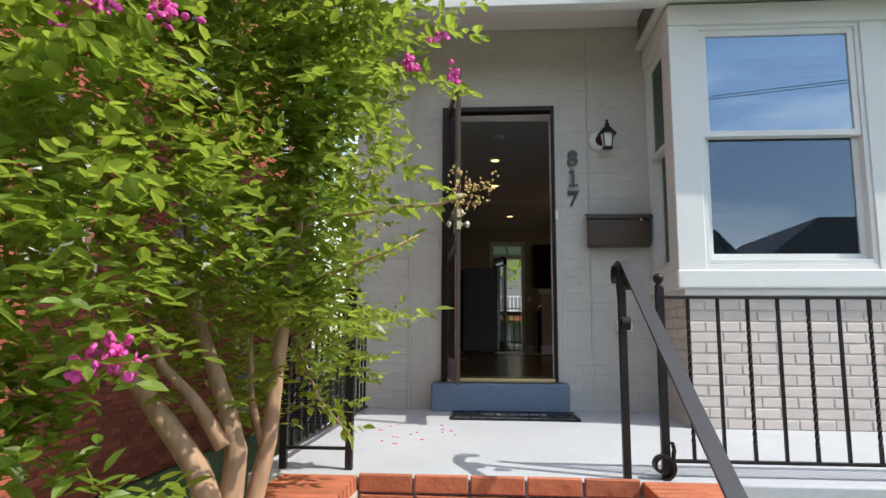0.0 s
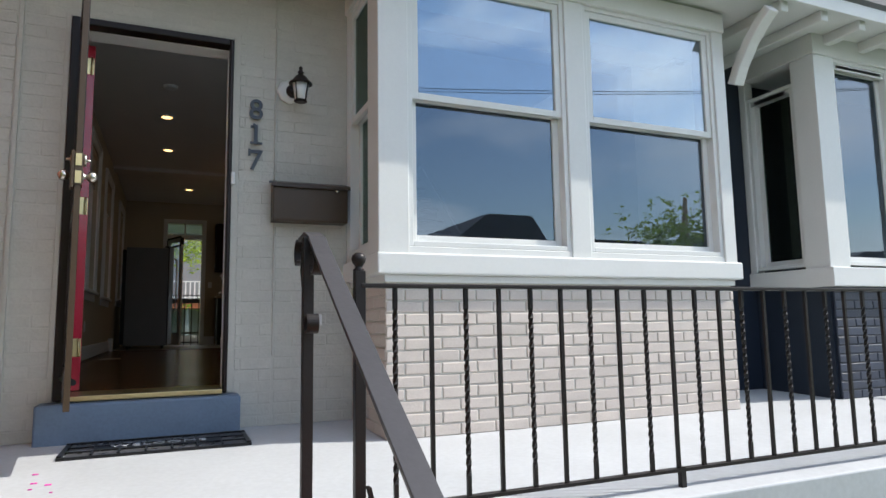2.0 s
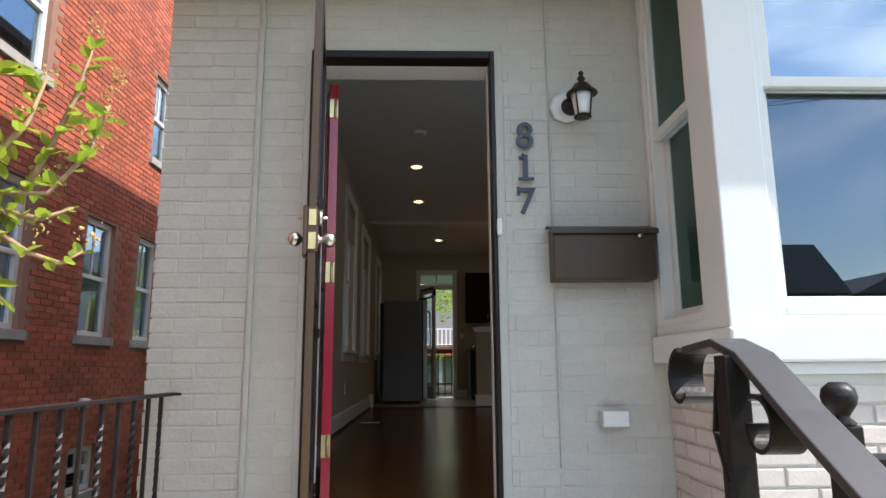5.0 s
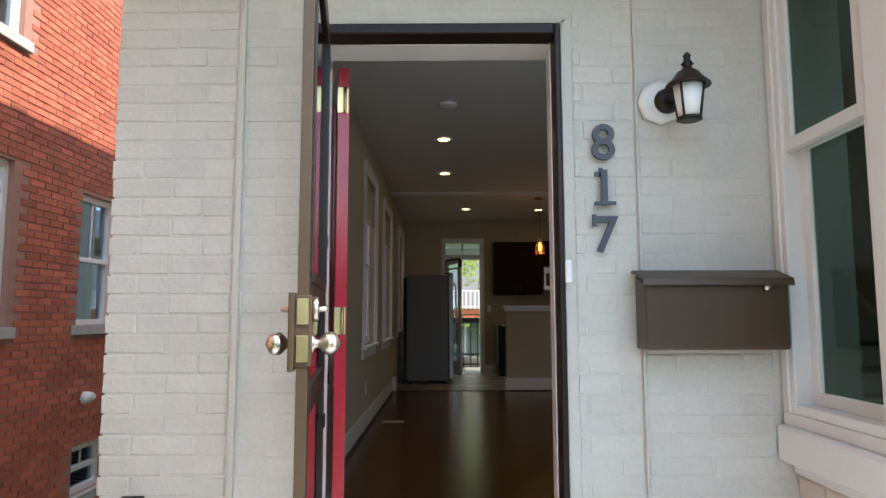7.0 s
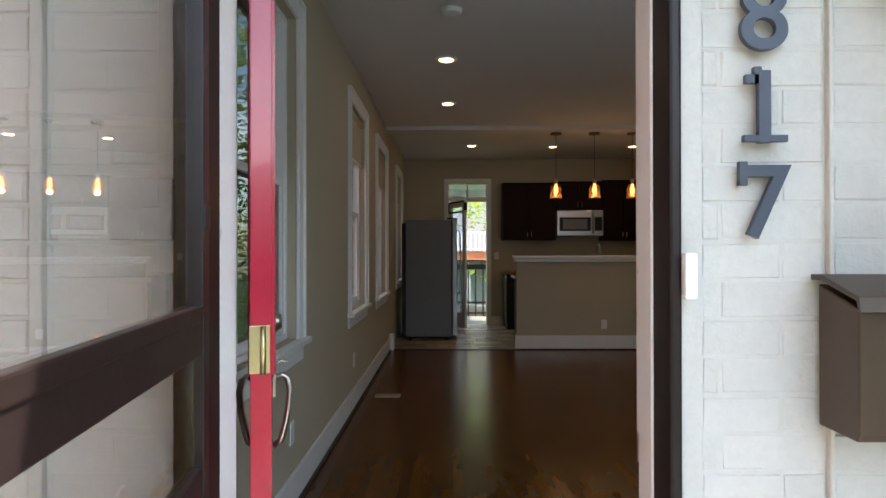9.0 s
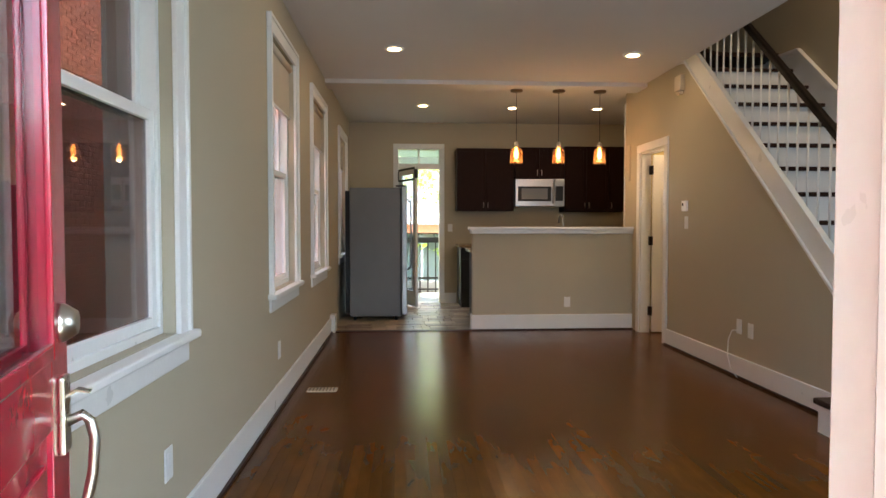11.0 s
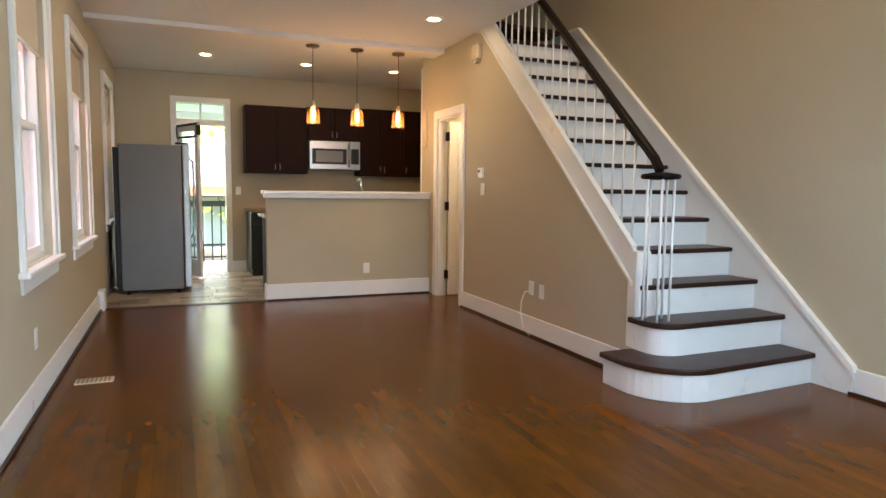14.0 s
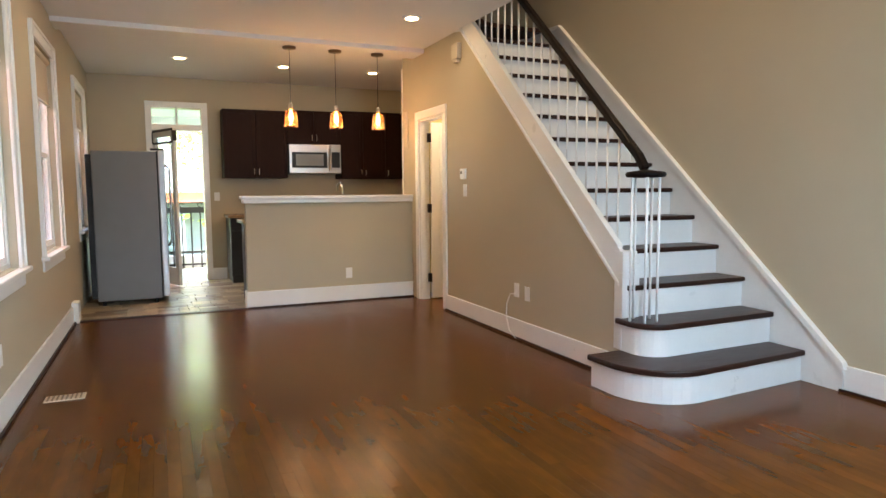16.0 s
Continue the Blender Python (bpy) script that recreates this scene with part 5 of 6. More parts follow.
for s in (-1, 1):
    bm = bmesh.new(); lathe(bm, on_door(W - 0.06, s * 0.022, 1.04), [(0.036, 0), (0.036, 0.008), (0.022, 0.030), (0.019, 0.031)], axis=(-s * sa, s * ca, 0), seg=20); part("deadbolt", bm, M_NICKEL, rd, "satin nickel deadbolt")
    bm = swung(bmesh.new(), RH, RA, [(W - 0.085, W - 0.035, min(s * 0.022, s * 0.034), max(s * 0.022, s * 0.034), 0.80, 0.942, 0.004)]); part("escutcheon", bm, M_NICKEL, rd, "satin nickel lock plate")
    bm = bmesh.new(); tube(bm, [on_door(W - 0.06, s * 0.03, 0.855), on_door(W - 0.06, s * 0.058, 0.868), on_door(W - 0.062, s * 0.070, 0.855), on_door(W - 0.064, s * 0.078, 0.82), on_door(W - 0.066, s * 0.074, 0.76), on_door(W - 0.066, s * 0.062, 0.70), on_door(W - 0.06, s * 0.050, 0.655), on_door(W - 0.06, s * 0.028, 0.64)], 0.010, 10); part("pull_handle", bm, M_NICKEL, rd, "curved satin nickel pull")
    bm = bmesh.new(); sweep(bm, [on_door(W - 0.06, s * 0.03, 0.903), on_door(W - 0.06, s * 0.05, 0.915), on_door(W - 0.06, s * 0.072, 0.910)], (ca, sa, 0), 0.025, 0.004); part("thumb_latch", bm, M_NICKEL, rd)
sp = bmesh.new(); box(sp, F1 - 0.031, F1 - 0.026, 0.172, 0.212, 0.72, 0.90, 0.001)
tagged(finish("strike_plate", sp, M_NICKEL), "steel strike plate on the white door jamb", "strike plate")

# ---- porch beam, eaves and brackets ----
setting("beam_porch", M_TRIM, [(-1.25, 1.165, -0.78, -0.68, 2.50, 2.72), (-1.25, -1.12, -0.68, 0.0, 2.50, 2.72)], "white painted porch beam", 0.006)
setting("ceiling_porch", M_CEIL, [(-1.25, 1.165, -0.68, 0.0, 2.72, 2.75)], "pale painted porch ceiling")
setting("soffit", M_TRIM, [(BX0 - 0.05, 12, -1.02, 0.0, 2.52, 2.55)], "white painted soffit over the bays")
setting("eave_board", M_TRIM, [(BX0 - 0.05, 12, -1.05, -1.02, 2.50, 2.64), (-1.3, BX0 - 0.05, -0.80, -0.78, 2.66, 2.80)], "white painted eave board", 0.004)
for k in range(15):
    x = 3.95 + 0.40 * k
    ob = tagged(solid("rafter_tail", M_TRIM, "", "", "", 0.01, "structure", [(x, x + 0.075, -1.0, 0.0, 2.44, 2.52)]), "white painted rafter tail under the eave")
for xb in (3.86,):
    bm = bmesh.new(); sweep(bm, [(xb, -0.66, 2.02), (xb, -0.72, 2.14), (xb, -0.82, 2.28), (xb, -0.92, 2.38), (xb, -1.0, 2.44)], (1, 0, 0), 0.09, 0.07)
    tagged(finish("eave_bracket", bm, M_TRIM, 0.008), "white curved wooden eave bracket", kind="structure")
bm = bmesh.new(); prism(bm, [(-1.08, 2.62), (-0.75, 4.2), (-0.1, 4.2), (-0.1, 2.56), (-1.0, 2.56)], "x", BX0 - 0.05, 12)
tagged(finish("roof_pent", bm, M_SHINGLE), "grey slate covered front roof slope", kind="structure")
bm = bmesh.new(); prism(bm, [(-0.82, 2.80), (-0.62, 4.2), (-0.1, 4.2), (-0.1, 2.76), (-0.80, 2.76)], "x", -1.3, BX0 - 0.05)
tagged(finish("roof_pent", bm, M_SHINGLE), "grey slate covered front roof slope", kind="structure")

# ---- next house along the row ----
NB0, NB1 = 4.63, 7.35
setting("wall_next_house", M_NAVY, [(4.3, 12.0, 0.0, 0.25, GROUND, 6.0), (4.68, 4.78, BY + 0.06, 0.0, -0.30, 0.58)], "navy painted wall of the next house")
setting("wall_next_bay", M_NAVY, [(4.70, 7.28, BY + 0.04, BY + 0.2, -0.30, 0.58)], "navy painted brick base of the next bay")
setting("trim_next_bay", M_TRIM, [(NB0, NB0 + 0.22, BY, BY + 0.2, 0.70, 2.36), (5.52, 5.72, BY, BY + 0.15, 0.70, 2.36), (6.4, 6.6, BY, BY + 0.15, 0.70, 2.36), (7.15, NB1, BY, BY + 0.2, 0.70, 2.36), (NB0 - 0.01, NB1, BY - 0.01, 0.0, 2.36, 2.52), (NB0 - 0.015, NB1, BY - 0.03, 0.0, 0.58, 0.72), (NB0 + 0.005, NB0 + 0.1, BY + 0.2, -0.55 + 0.05, 0.72, 2.36), (NB0 + 0.005, NB0 + 0.1, -0.06, 0.0, 0.72, 2.36)], "white painted trim of the next house's bay", 0.006)
for a, b in ((4.85, 5.52), (5.72, 6.4), (6.6, 7.15)):
    sash_window("window_next", "x", BY + 0.015, -1, a, b, 0.74, 2.36, 2.30, M_BAYGLASS, "white framed bay window of the next house", group="next house windows")
sash_window("window_next", "y", NB0 + 0.02, -1, -0.50, -0.06, 0.74, 2.20, 2.15, M_SIDEGLASS, "narrow white side window of the next bay", group="next house windows")
iron_rail((5.55, -1.9), (5.55, -0.1), -0.2, 0.46, 0.125, "black iron railing between the two porches", (), 0.1)

# ---- brick steps ----
steps = thing("brick_steps", (0.03, -2.6, GROUND), "orange brick front steps with pale mortar joints", "steps")
bm = bmesh.new()
for k in range(5):
    z = -0.30 - 0.18 * k
    if k:
        box(bm, -0.565, 0.595, EDGE_Y - 0.28 * k, EDGE_Y - 0.001 - 0.28 * (k - 1), GROUND, z + 0.012)
box(bm, -0.90, -0.565, -3.35, EDGE_Y - 0.001, GROUND, -0.335)
box(bm, 0.595, 0.93, -3.35, EDGE_Y - 0.001, GROUND, -0.335)
box(bm, -0.565, 0.595, EDGE_Y + 0.02, EDGE_Y + 0.14, GROUND, -0.44)
box(bm, -0.565, 0.595, EDGE_Y - 0.004, EDGE_Y + 0.02, -0.48, -0.435)
part("core", bm, M_STEPMORTAR, steps, "pale mortar core")
STEPS = steps

# ---- red brick neighbour ----
NX = -3.72
N_WINS = [(2.45, 3.38, 0.98, 2.44), (4.44, 5.12, 0.98, 2.36), (5.80, 6.40, 0.98, 2.38), (2.45, 3.38, 3.55, 4.95), (5.95, 6.53, 3.55, 4.82), (4.5, 5.1, -0.75, -0.25), (0.0, 0.8, 0.98, 2.4), (0.0, 0.8, 3.55, 4.95)]
nh = thing("neighbour_house", (NX - 4, 5, GROUND), "three storey red brick house with white sash windows", "house")
bm = bmesh.new()
segs = {}
for y0, y1, z0, z1 in N_WINS:
    segs.setdefault((y0, y1), []).append((z0, z1))
cuts = sorted({-7.0, 8.3, *[v for w in N_WINS for v in w[:2]]})
for a, b in zip(cuts, cuts[1:]):
    zs = sorted(w[2:] for w in N_WINS if w[0] <= a + 1e-6 and w[1] >= b - 1e-6)
    z = GROUND
    for z0, z1 in zs:
        box(bm, NX - 0.3, NX, a, b, z, z0); z = z1
    box(bm, NX - 0.3, NX, a, b, z, 9.2)
box(bm, NX - 8.3, NX - 0.3, -7.0, -6.7, GROUND, 9.2)
box(bm, NX - 8.3, NX - 0.3, 8.0, 8.3, GROUND, 9.2)
nwall = part("wall", bm, M_MORTAR, nh)
bm = bmesh.new(); box(bm, NX - 8.5, NX + 0.15, -7.2, 8.5, 9.2, 9.4); part("roof", bm, M_SHINGLE, nh, "flat grey roof")
for y0, y1, z0, z1 in N_WINS:
    bm = bmesh.new()
    for q in ((y0, y0 + 0.07, z0, z1), (y1 - 0.07, y1, z0, z1), (y0 + 0.07, y1 - 0.07, z0, z0 + 0.06), (y0 + 0.07, y1 - 0.07, z1 - 0.07, z1), (y0 + 0.07, y1 - 0.07, (z0 + z1) / 2 - 0.025, (z0 + z1) / 2 + 0.025)):
        box(bm, NX - 0.12, NX - 0.05, q[0], q[1], q[2], q[3], 0.004)
    w = part("window", bm, M_TRIM, nh, "white sash window")
    bm = bmesh.new(); box(bm, NX - 0.095, NX - 0.088, y0 + 0.07, y1 - 0.07, z0 + 0.06, z1 - 0.07); part("pane", bm, M_BAYGLASS, w)
    bm = bmesh.new(); box(bm, NX - 0.1, NX - 0.08, (y0 + y1) / 2 - 0.012, (y0 + y1) / 2 + 0.012, (z0 + z1) / 2, z1 - 0.07); part("muntin", bm, M_TRIM, w)
    bm = bmesh.new(); box(bm, NX - 0.1, NX + 0.05, y0 - 0.08, y1 + 0.08, z0 - 0.10, z0 - 0.001, 0.006); part("sill", bm, M_PAVE, w, "pale stone sill")
    # added black sheet: the unlit room's darkness is put into its colour
    bm = bmesh.new(); box(bm, NX - 0.29, NX - 0.27, y0, y1, z0, z1); part("unlit_room_sheet", bm, M_BLACK, w, "black sheet standing in for the unlit room")
ac = thing("air_conditioner", (-3.1, 6.6, GROUND), "dark grey outdoor air conditioner unit on the ground", "air conditioner")
bm = bmesh.new(); box(bm, -3.5, -2.75, 6.2, 6.95, GROUND - 0.02, -0.42, 0.02); part("case", bm, M_FRIDGE, ac)
for k in range(14):
    bm = bmesh.new(); box(bm, -3.47, -2.78, 6.185, 6.20, GROUND + 0.06 + 0.05 * k, GROUND + 0.085 + 0.05 * k); part("slat", bm, M_BLACK, ac)
lampb = thing("wall_light", (NX, 4.65, 0.25), "small white wall light on the red brick wall", "wall light")
bm = bmesh.new(); lathe(bm, (NX, 4.65, 0.22), [(0.07, 0), (0.06, 0.06), (0.03, 0.12)], axis=(1, 0, 0.2), seg=14); part("shade", bm, M_TRIM, lampb)

# ---- across the street ----
far = thing("far_house", (0, -27, GROUND), "grey row of houses across the street", "house")
bm = bmesh.new(); box(bm, -22, 70, -32, -24, GROUND, 3.4); part("wall", bm, M_DKBRICK, far)
for k in range(14):
    bm = bmesh.new(); x = -22 + 6.6 * k; prism(bm, [(x, 3.4), (x + 6.4, 3.4), (x + 5.0, 4.4 + 0.5 * (k % 3)), (x + 2.0 + 0.6 * (k % 2), 4.4 + 0.5 * (k % 3))], "y", -32, -23.6); part("roof", bm, M_SHINGLE, far)
pole = thing("utility_pole", (5.5, -14, GROUND), "tall wooden utility pole with a crossbar", "utility pole")
bm = bmesh.new(); tube(bm, [(5.5, -14, GROUND - 0.2), (5.5, -14, 8.5)], [0.14, 0.10], 10); part("pole", bm, M_BARK, pole)
for dx, dz in ((0.0, 0.0), (0.5, -0.1)):
    bm = bmesh.new(); pts = []
    for k in range(17):
        t = k / 16
        pts.append((-22 + 44 * t, -14.0 + 9 * (t - 0.5) + dx, 7.6 + dz - 1.2 * (1 - (2 * t - 1) ** 2)))
    tube(bm, pts, 0.010, 5)
    tagged(finish("overhead_wire", bm, M_BLACK), "black overhead wire across the street", "wire", "overhead wires")

# ---- plants ----
def leaf_mesh(name, sprays, size, seed, mat, parent, label="", spacing=0.03, jitter=0.5):
    """Many small folded leaves set along the given twigs, joined in one mesh."""
    rnd = random.Random(seed)
    vs, fs = [], []
    for pts in sprays:
        for a, b in zip(pts, pts[1:]):
            a, b = Vector(a), Vector(b)
            d = b - a
            n = max(1, int(d.length / spacing))
            d.normalize()
            for k in range(n):
                for s in (1, -1):
                    p = a.lerp(b, (k + rnd.random()) / n)
                    side = d.cross(Vector((rnd.uniform(-jitter, jitter), rnd.uniform(-jitter, jitter), 1))).normalized() * s
                    out = (side + d * rnd.uniform(0.1, 0.8) + Vector((0, 0, rnd.uniform(-0.5, 0.3)))).normalized()
                    L = size * rnd.uniform(0.6, 1.25)
                    wd = out.cross(Vector((rnd.uniform(-0.7, 0.7), rnd.uniform(-0.7, 0.7), 1))).normalized() * L * 0.29
                    up = wd.cross(out).normalized() * L * 0.07
                    q = p + out * L * 0.12
                    i = len(vs)
                    vs += [p, q + out * L * 0.25 + wd * 0.9 + up, q + out * L * 0.62 + wd * 0.75 + up, q + out * L * 0.95 - up * 0.5,
                           q + out * L * 0.62 - wd * 0.75 + up, q + out * L * 0.25 - wd * 0.9 + up, q + out * L * 0.45 - up * 0.4]
                    fs += [(i, i + 1, i + 6), (i + 1, i + 2, i + 6), (i + 2, i + 3, i + 6), (i + 3, i + 4, i + 6), (i + 4, i + 5, i + 6), (i + 5, i, i + 6)]
    me = bpy.data.meshes.new(name)
    me.from_pydata([tuple(v) for v in vs], [], fs)
    me.materials.append(mat)
    ob = new(name, me)
    ob.parent = parent
    ob.matrix_parent_inverse = Matrix.Translation(-parent.location)
    return tagged(ob, label)


def wander(p, q, n, amp, rnd):
    p, q = Vector(p), Vector(q)
    out = [p]
    for k in range(1, n):
        out.append(p.lerp(q, k / n) + Vector([rnd.uniform(-amp, amp) for _ in range(3)]))
    return out + [q]


tree = thing("crape_myrtle", (-0.95, -2.62, GROUND), "leafy crape myrtle with smooth tan trunks and pink flowers", "tree")
rnd = random.Random(11)
limbs = [
    ([(-0.90, -2.68, GROUND - 0.05), (-0.86, -2.64, -0.6), (-0.81, -2.60, -0.25), (-0.77, -2.60, -0.06), (-0.75, -2.60, 0.19), (-0.73, -2.58, 0.45), (-0.71, -2.5, 0.9), (-0.66, -2.4, 1.5), (-0.60, -2.35, 2.2)], (0.044, 0.038, 0.032, 0.028, 0.025, 0.022, 0.018, 0.012, 0.008)),
    ([(-0.94, -2.72, GROUND - 0.05), (-0.90, -2.70, -0.6), (-0.86, -2.68, -0.23), (-0.85, -2.68, -0.08), (-0.89, -2.68, 0.06), (-0.95, -2.68, 0.21), (-1.01, -2.68, 0.36), (-1.06, -2.70, 0.7), (-1.08, -2.74, 1.2)], (0.052, 0.046, 0.040, 0.037, 0.030, 0.025, 0.022, 0.016, 0.008)),
    ([(-0.95, -2.74, GROUND - 0.05), (-0.92, -2.75, -0.6), (-0.91, -2.75, -0.21), (-0.95, -2.75, -0.12), (-1.05, -2.76, 0.01), (-1.13, -2.77, 0.11), (-1.23, -2.80, 0.26), (-1.32, -2.9, 0.6), (-1.4, -3.0, 1.0)], (0.056, 0.048, 0.044, 0.041, 0.036, 0.032, 0.026, 0.018, 0.008)),
    ([(-0.87, -2.74, -0.06), (-0.93, -2.75, 0.04), (-0.98, -2.75, 0.10), (-1.08, -2.76, 0.20), (-1.16, -2.78, 0.40)], (0.026, 0.023, 0.020, 0.015, 0.007)),
    ([(-0.78, -2.6, -0.1), (-0.83, -2.62, 0.08), (-0.84, -2.62, 0.30)], (0.016, 0.012, 0.006)),
]
for pts, rad in limbs:
    bm = bmesh.new(); tube(bm, pts, list(rad), 12)
    part("trunk", bm, M_BARK, tree, "smooth peeling tan trunk")
sprays = []
centres = [(-0.95, -2.35, 1.35, 0.42, 0.45, 0.55), (-1.45, -2.7, 1.6, 0.55, 0.5, 0.7), (-1.05, -2.55, 0.95, 0.50, 0.55, 0.80), (-1.35, -3.0, 1.0, 0.45, 0.40, 0.85), (-0.85, -2.45, 1.9, 0.55, 0.55, 0.6), (-1.2, -2.9, 2.1, 0.7, 0.6, 0.7), (-0.95, -2.3, 0.35, 0.38, 0.4, 0.45), (-1.7, -3.2, 0.9, 0.35, 0.4, 0.9)]
for cx, cy, cz, rx, ry, rz in centres:
    for _ in range(250):
        while True:
            u, v, w = rnd.uniform(-1, 1), rnd.uniform(-1, 1), rnd.uniform(-1, 1)
            if 0.15 < u * u + v * v + w * w < 1:
                break
        p = Vector((cx + rx * u, cy + ry * v, cz + rz * w))
        q = p + Vector((u * 0.18 + rnd.uniform(-0.12, 0.12), v * 0.16 + rnd.uniform(-0.12, 0.12), rnd.uniform(-0.10, 0.20)))
        sprays.append(wander(p, q, 3, 0.02, rnd))
# the branches that reach out over the porch
reach = [
    [(-0.75, -2.42, 1.05), (-0.56, -2.85, 0.68), (-0.40, -3.02, 0.645), (-0.27, -3.1, 0.65), (-0.15, -3.18, 0.635), (-0.10, -3.2, 0.65)],
    [(-0.78, -2.42, 0.6), (-0.56, -2.70, 0.50), (-0.43, -2.80, 0.53), (-0.33, -2.80, 0.57), (-0.24, -2.80, 0.62)],
    [(-0.70, -2.35, 2.1), (-0.50, -2.60, 1.75), (-0.32, -2.85, 1.58), (-0.16, -3.0, 1.52)],
    [(-0.80, -2.35, 0.35), (-0.66, -2.35, 0.05), (-0.55, -2.30, -0.08)],
    [(-0.80, -2.40, 0.3), (-0.66, -2.2, 0.35), (-0.5, -2.05, 0.37)],
    [(-1.0, -2.2, 1.0), (-0.98, -1.8, 1.15), (-0.86, -1.55, 1.05), (-0.74, -1.42, 0.92)],
    [(-0.98, -1.8, 1.15), (-0.84, -1.5, 1.25), (-0.76, -1.4, 1.28)],
    [(-0.86, -1.55, 1.05), (-0.88, -1.35, 0.85), (-0.86, -1.25, 0.76)],
    [(-0.86, -1.55, 1.05), (-0.78, -1.44, 0.99), (-0.70, -1.40, 1.00), (-0.63, -1.38, 1.10), (-0.59, -1.38, 1.22)],
    [(-0.80, -1.46, 0.92), (-0.72, -1.41, 0.86), (-0.66, -1.39, 0.84), (-0.62, -1.38, 0.87)],
    [(-0.74, -1.42, 1.00), (-0.70, -1.40, 1.12), (-0.66, -1.39, 1.25), (-0.64, -1.38, 1.38)],
    [(-0.80, -1.46, 1.05), (-0.75, -1.42, 1.16), (-0.73, -1.40, 1.28)],
    [(-0.78, -1.44, 0.95), (-0.71, -1.40, 0.94), (-0.65, -1.38, 0.97)],
    [(-0.62, -2.35, 2.2), (-0.35, -2.3, 2.15), (-0.05, -2.35, 2.0), (0.08, -2.4, 1.95)],
]
for pts in reach:
    bm = bmesh.new(); tube(bm, pts, [0.010] + [0.006] * (len(pts) - 2) + [0.003], 6); part("branch", bm, M_BARK, tree)
for cx, cy, cz in ((-0.75, -3.05, 1.75), (-0.5, -2.7, 2.0), (-1.0, -3.3, 1.8), (-0.50, -2.75, 1.45), (-0.62, -2.7, 1.0), (-0.66, -2.75, 0.55), (-0.95, -2.95, 0.72), (-1.15, -3.0, 0.55), (-0.68, -2.6, 1.25)):
    for _ in range(75):
        p = Vector((cx, cy, cz)) + Vector((rnd.uniform(-0.3, 0.3), rnd.uniform(-0.25, 0.25), rnd.uniform(-0.25, 0.25)))
        sprays.append(wander(p, p + Vector((rnd.uniform(-0.1, 0.2), rnd.uniform(-0.15, 0.1), rnd.uniform(-0.1, 0.1))), 2, 0.02, rnd))
for _ in range(240):
    p = Vector((rnd.uniform(-0.80, -0.585), rnd.uniform(-2.65, -2.40), rnd.uniform(0.35, 1.6)))
    sprays.append(wander(p, p + Vector((rnd.uniform(-0.06, 0.07), rnd.uniform(-0.1, 0.1), rnd.uniform(-0.12, 0.10))), 2, 0.02, rnd))
leaf_mesh("crown", sprays, 0.050, 5, M_LEAF, tree, "dense crown of small green leaves", 0.026)["kind"] = "stuff"
leaf_mesh("branch_leaves", reach, 0.052, 6, M_LEAF, tree, "green leaves on reaching branches", 0.024)
near = []
for _ in range(330):
    p = Vector((rnd.uniform(-1.42, -0.84), rnd.uniform(-3.6, -3.2), rnd.uniform(0.16, 1.30)))
    near.append(wander(p, p + Vector((rnd.uniform(-0.08, 0.16), rnd.uniform(-0.08, 0.08), rnd.uniform(-0.08, 0.08))), 2, 0.02, rnd))
for x0, x1, z0, z1, n in ((-1.40, -1.02, -0.05, 0.22, 110), (-1.05, -0.78, -0.28, -0.06, 60)):
    for _ in range(n):
        p = Vector((rnd.uniform(x0, x1), rnd.uniform(-3.4, -3.2), rnd.uniform(z0, z1)))
        near.append(wander(p, p + Vector((rnd.uniform(-0.08, 0.12), rnd.uniform(-0.08, 0.08), rnd.uniform(-0.04, 0.10))), 2, 0.02, rnd))
leaf_mesh("near_leaves", near, 0.062, 7, M_LEAF, tree, "larger green leaves at the front", 0.036)
sh2 = []
for _ in range(60):
    p = Vector((rnd.uniform(-1.25, -0.92), rnd.uniform(-2.75, -2.45), rnd.uniform(-1.15, -0.45)))
    sh2.append(wander(p, p + Vector((rnd.uniform(-0.1, 0.1), rnd.uniform(-0.1, 0.1), rnd.uniform(0.05, 0.2))), 2, 0.02, rnd))
leaf_mesh("shoots", sh2, 0.045, 8, M_LEAF, tree, "leafy shoots at the foot of the trunks", 0.028)


def blobs(name, centre, radius, count, r, mat, seed, label):
    rn = random.Random(seed)
    bm = bmesh.new()
    for _ in range(count):
        c = Vector(centre) + Vector([rn.gauss(0, radius) for _ in range(3)])
        m = Matrix.Translation(c) @ Euler([rn.uniform(0, 6) for _ in range(3)]).to_matrix().to_4x4() @ Matrix.Diagonal((rn.uniform(0.7, 1.2), rn.uniform(0.7, 1.2), rn.uniform(0.25, 0.8), 1))
        bmesh.ops.create_icosphere(bm, subdivisions=1, radius=r * rn.uniform(0.7, 1.3), matrix=m)
    return part(name, bm, mat, tree, label)


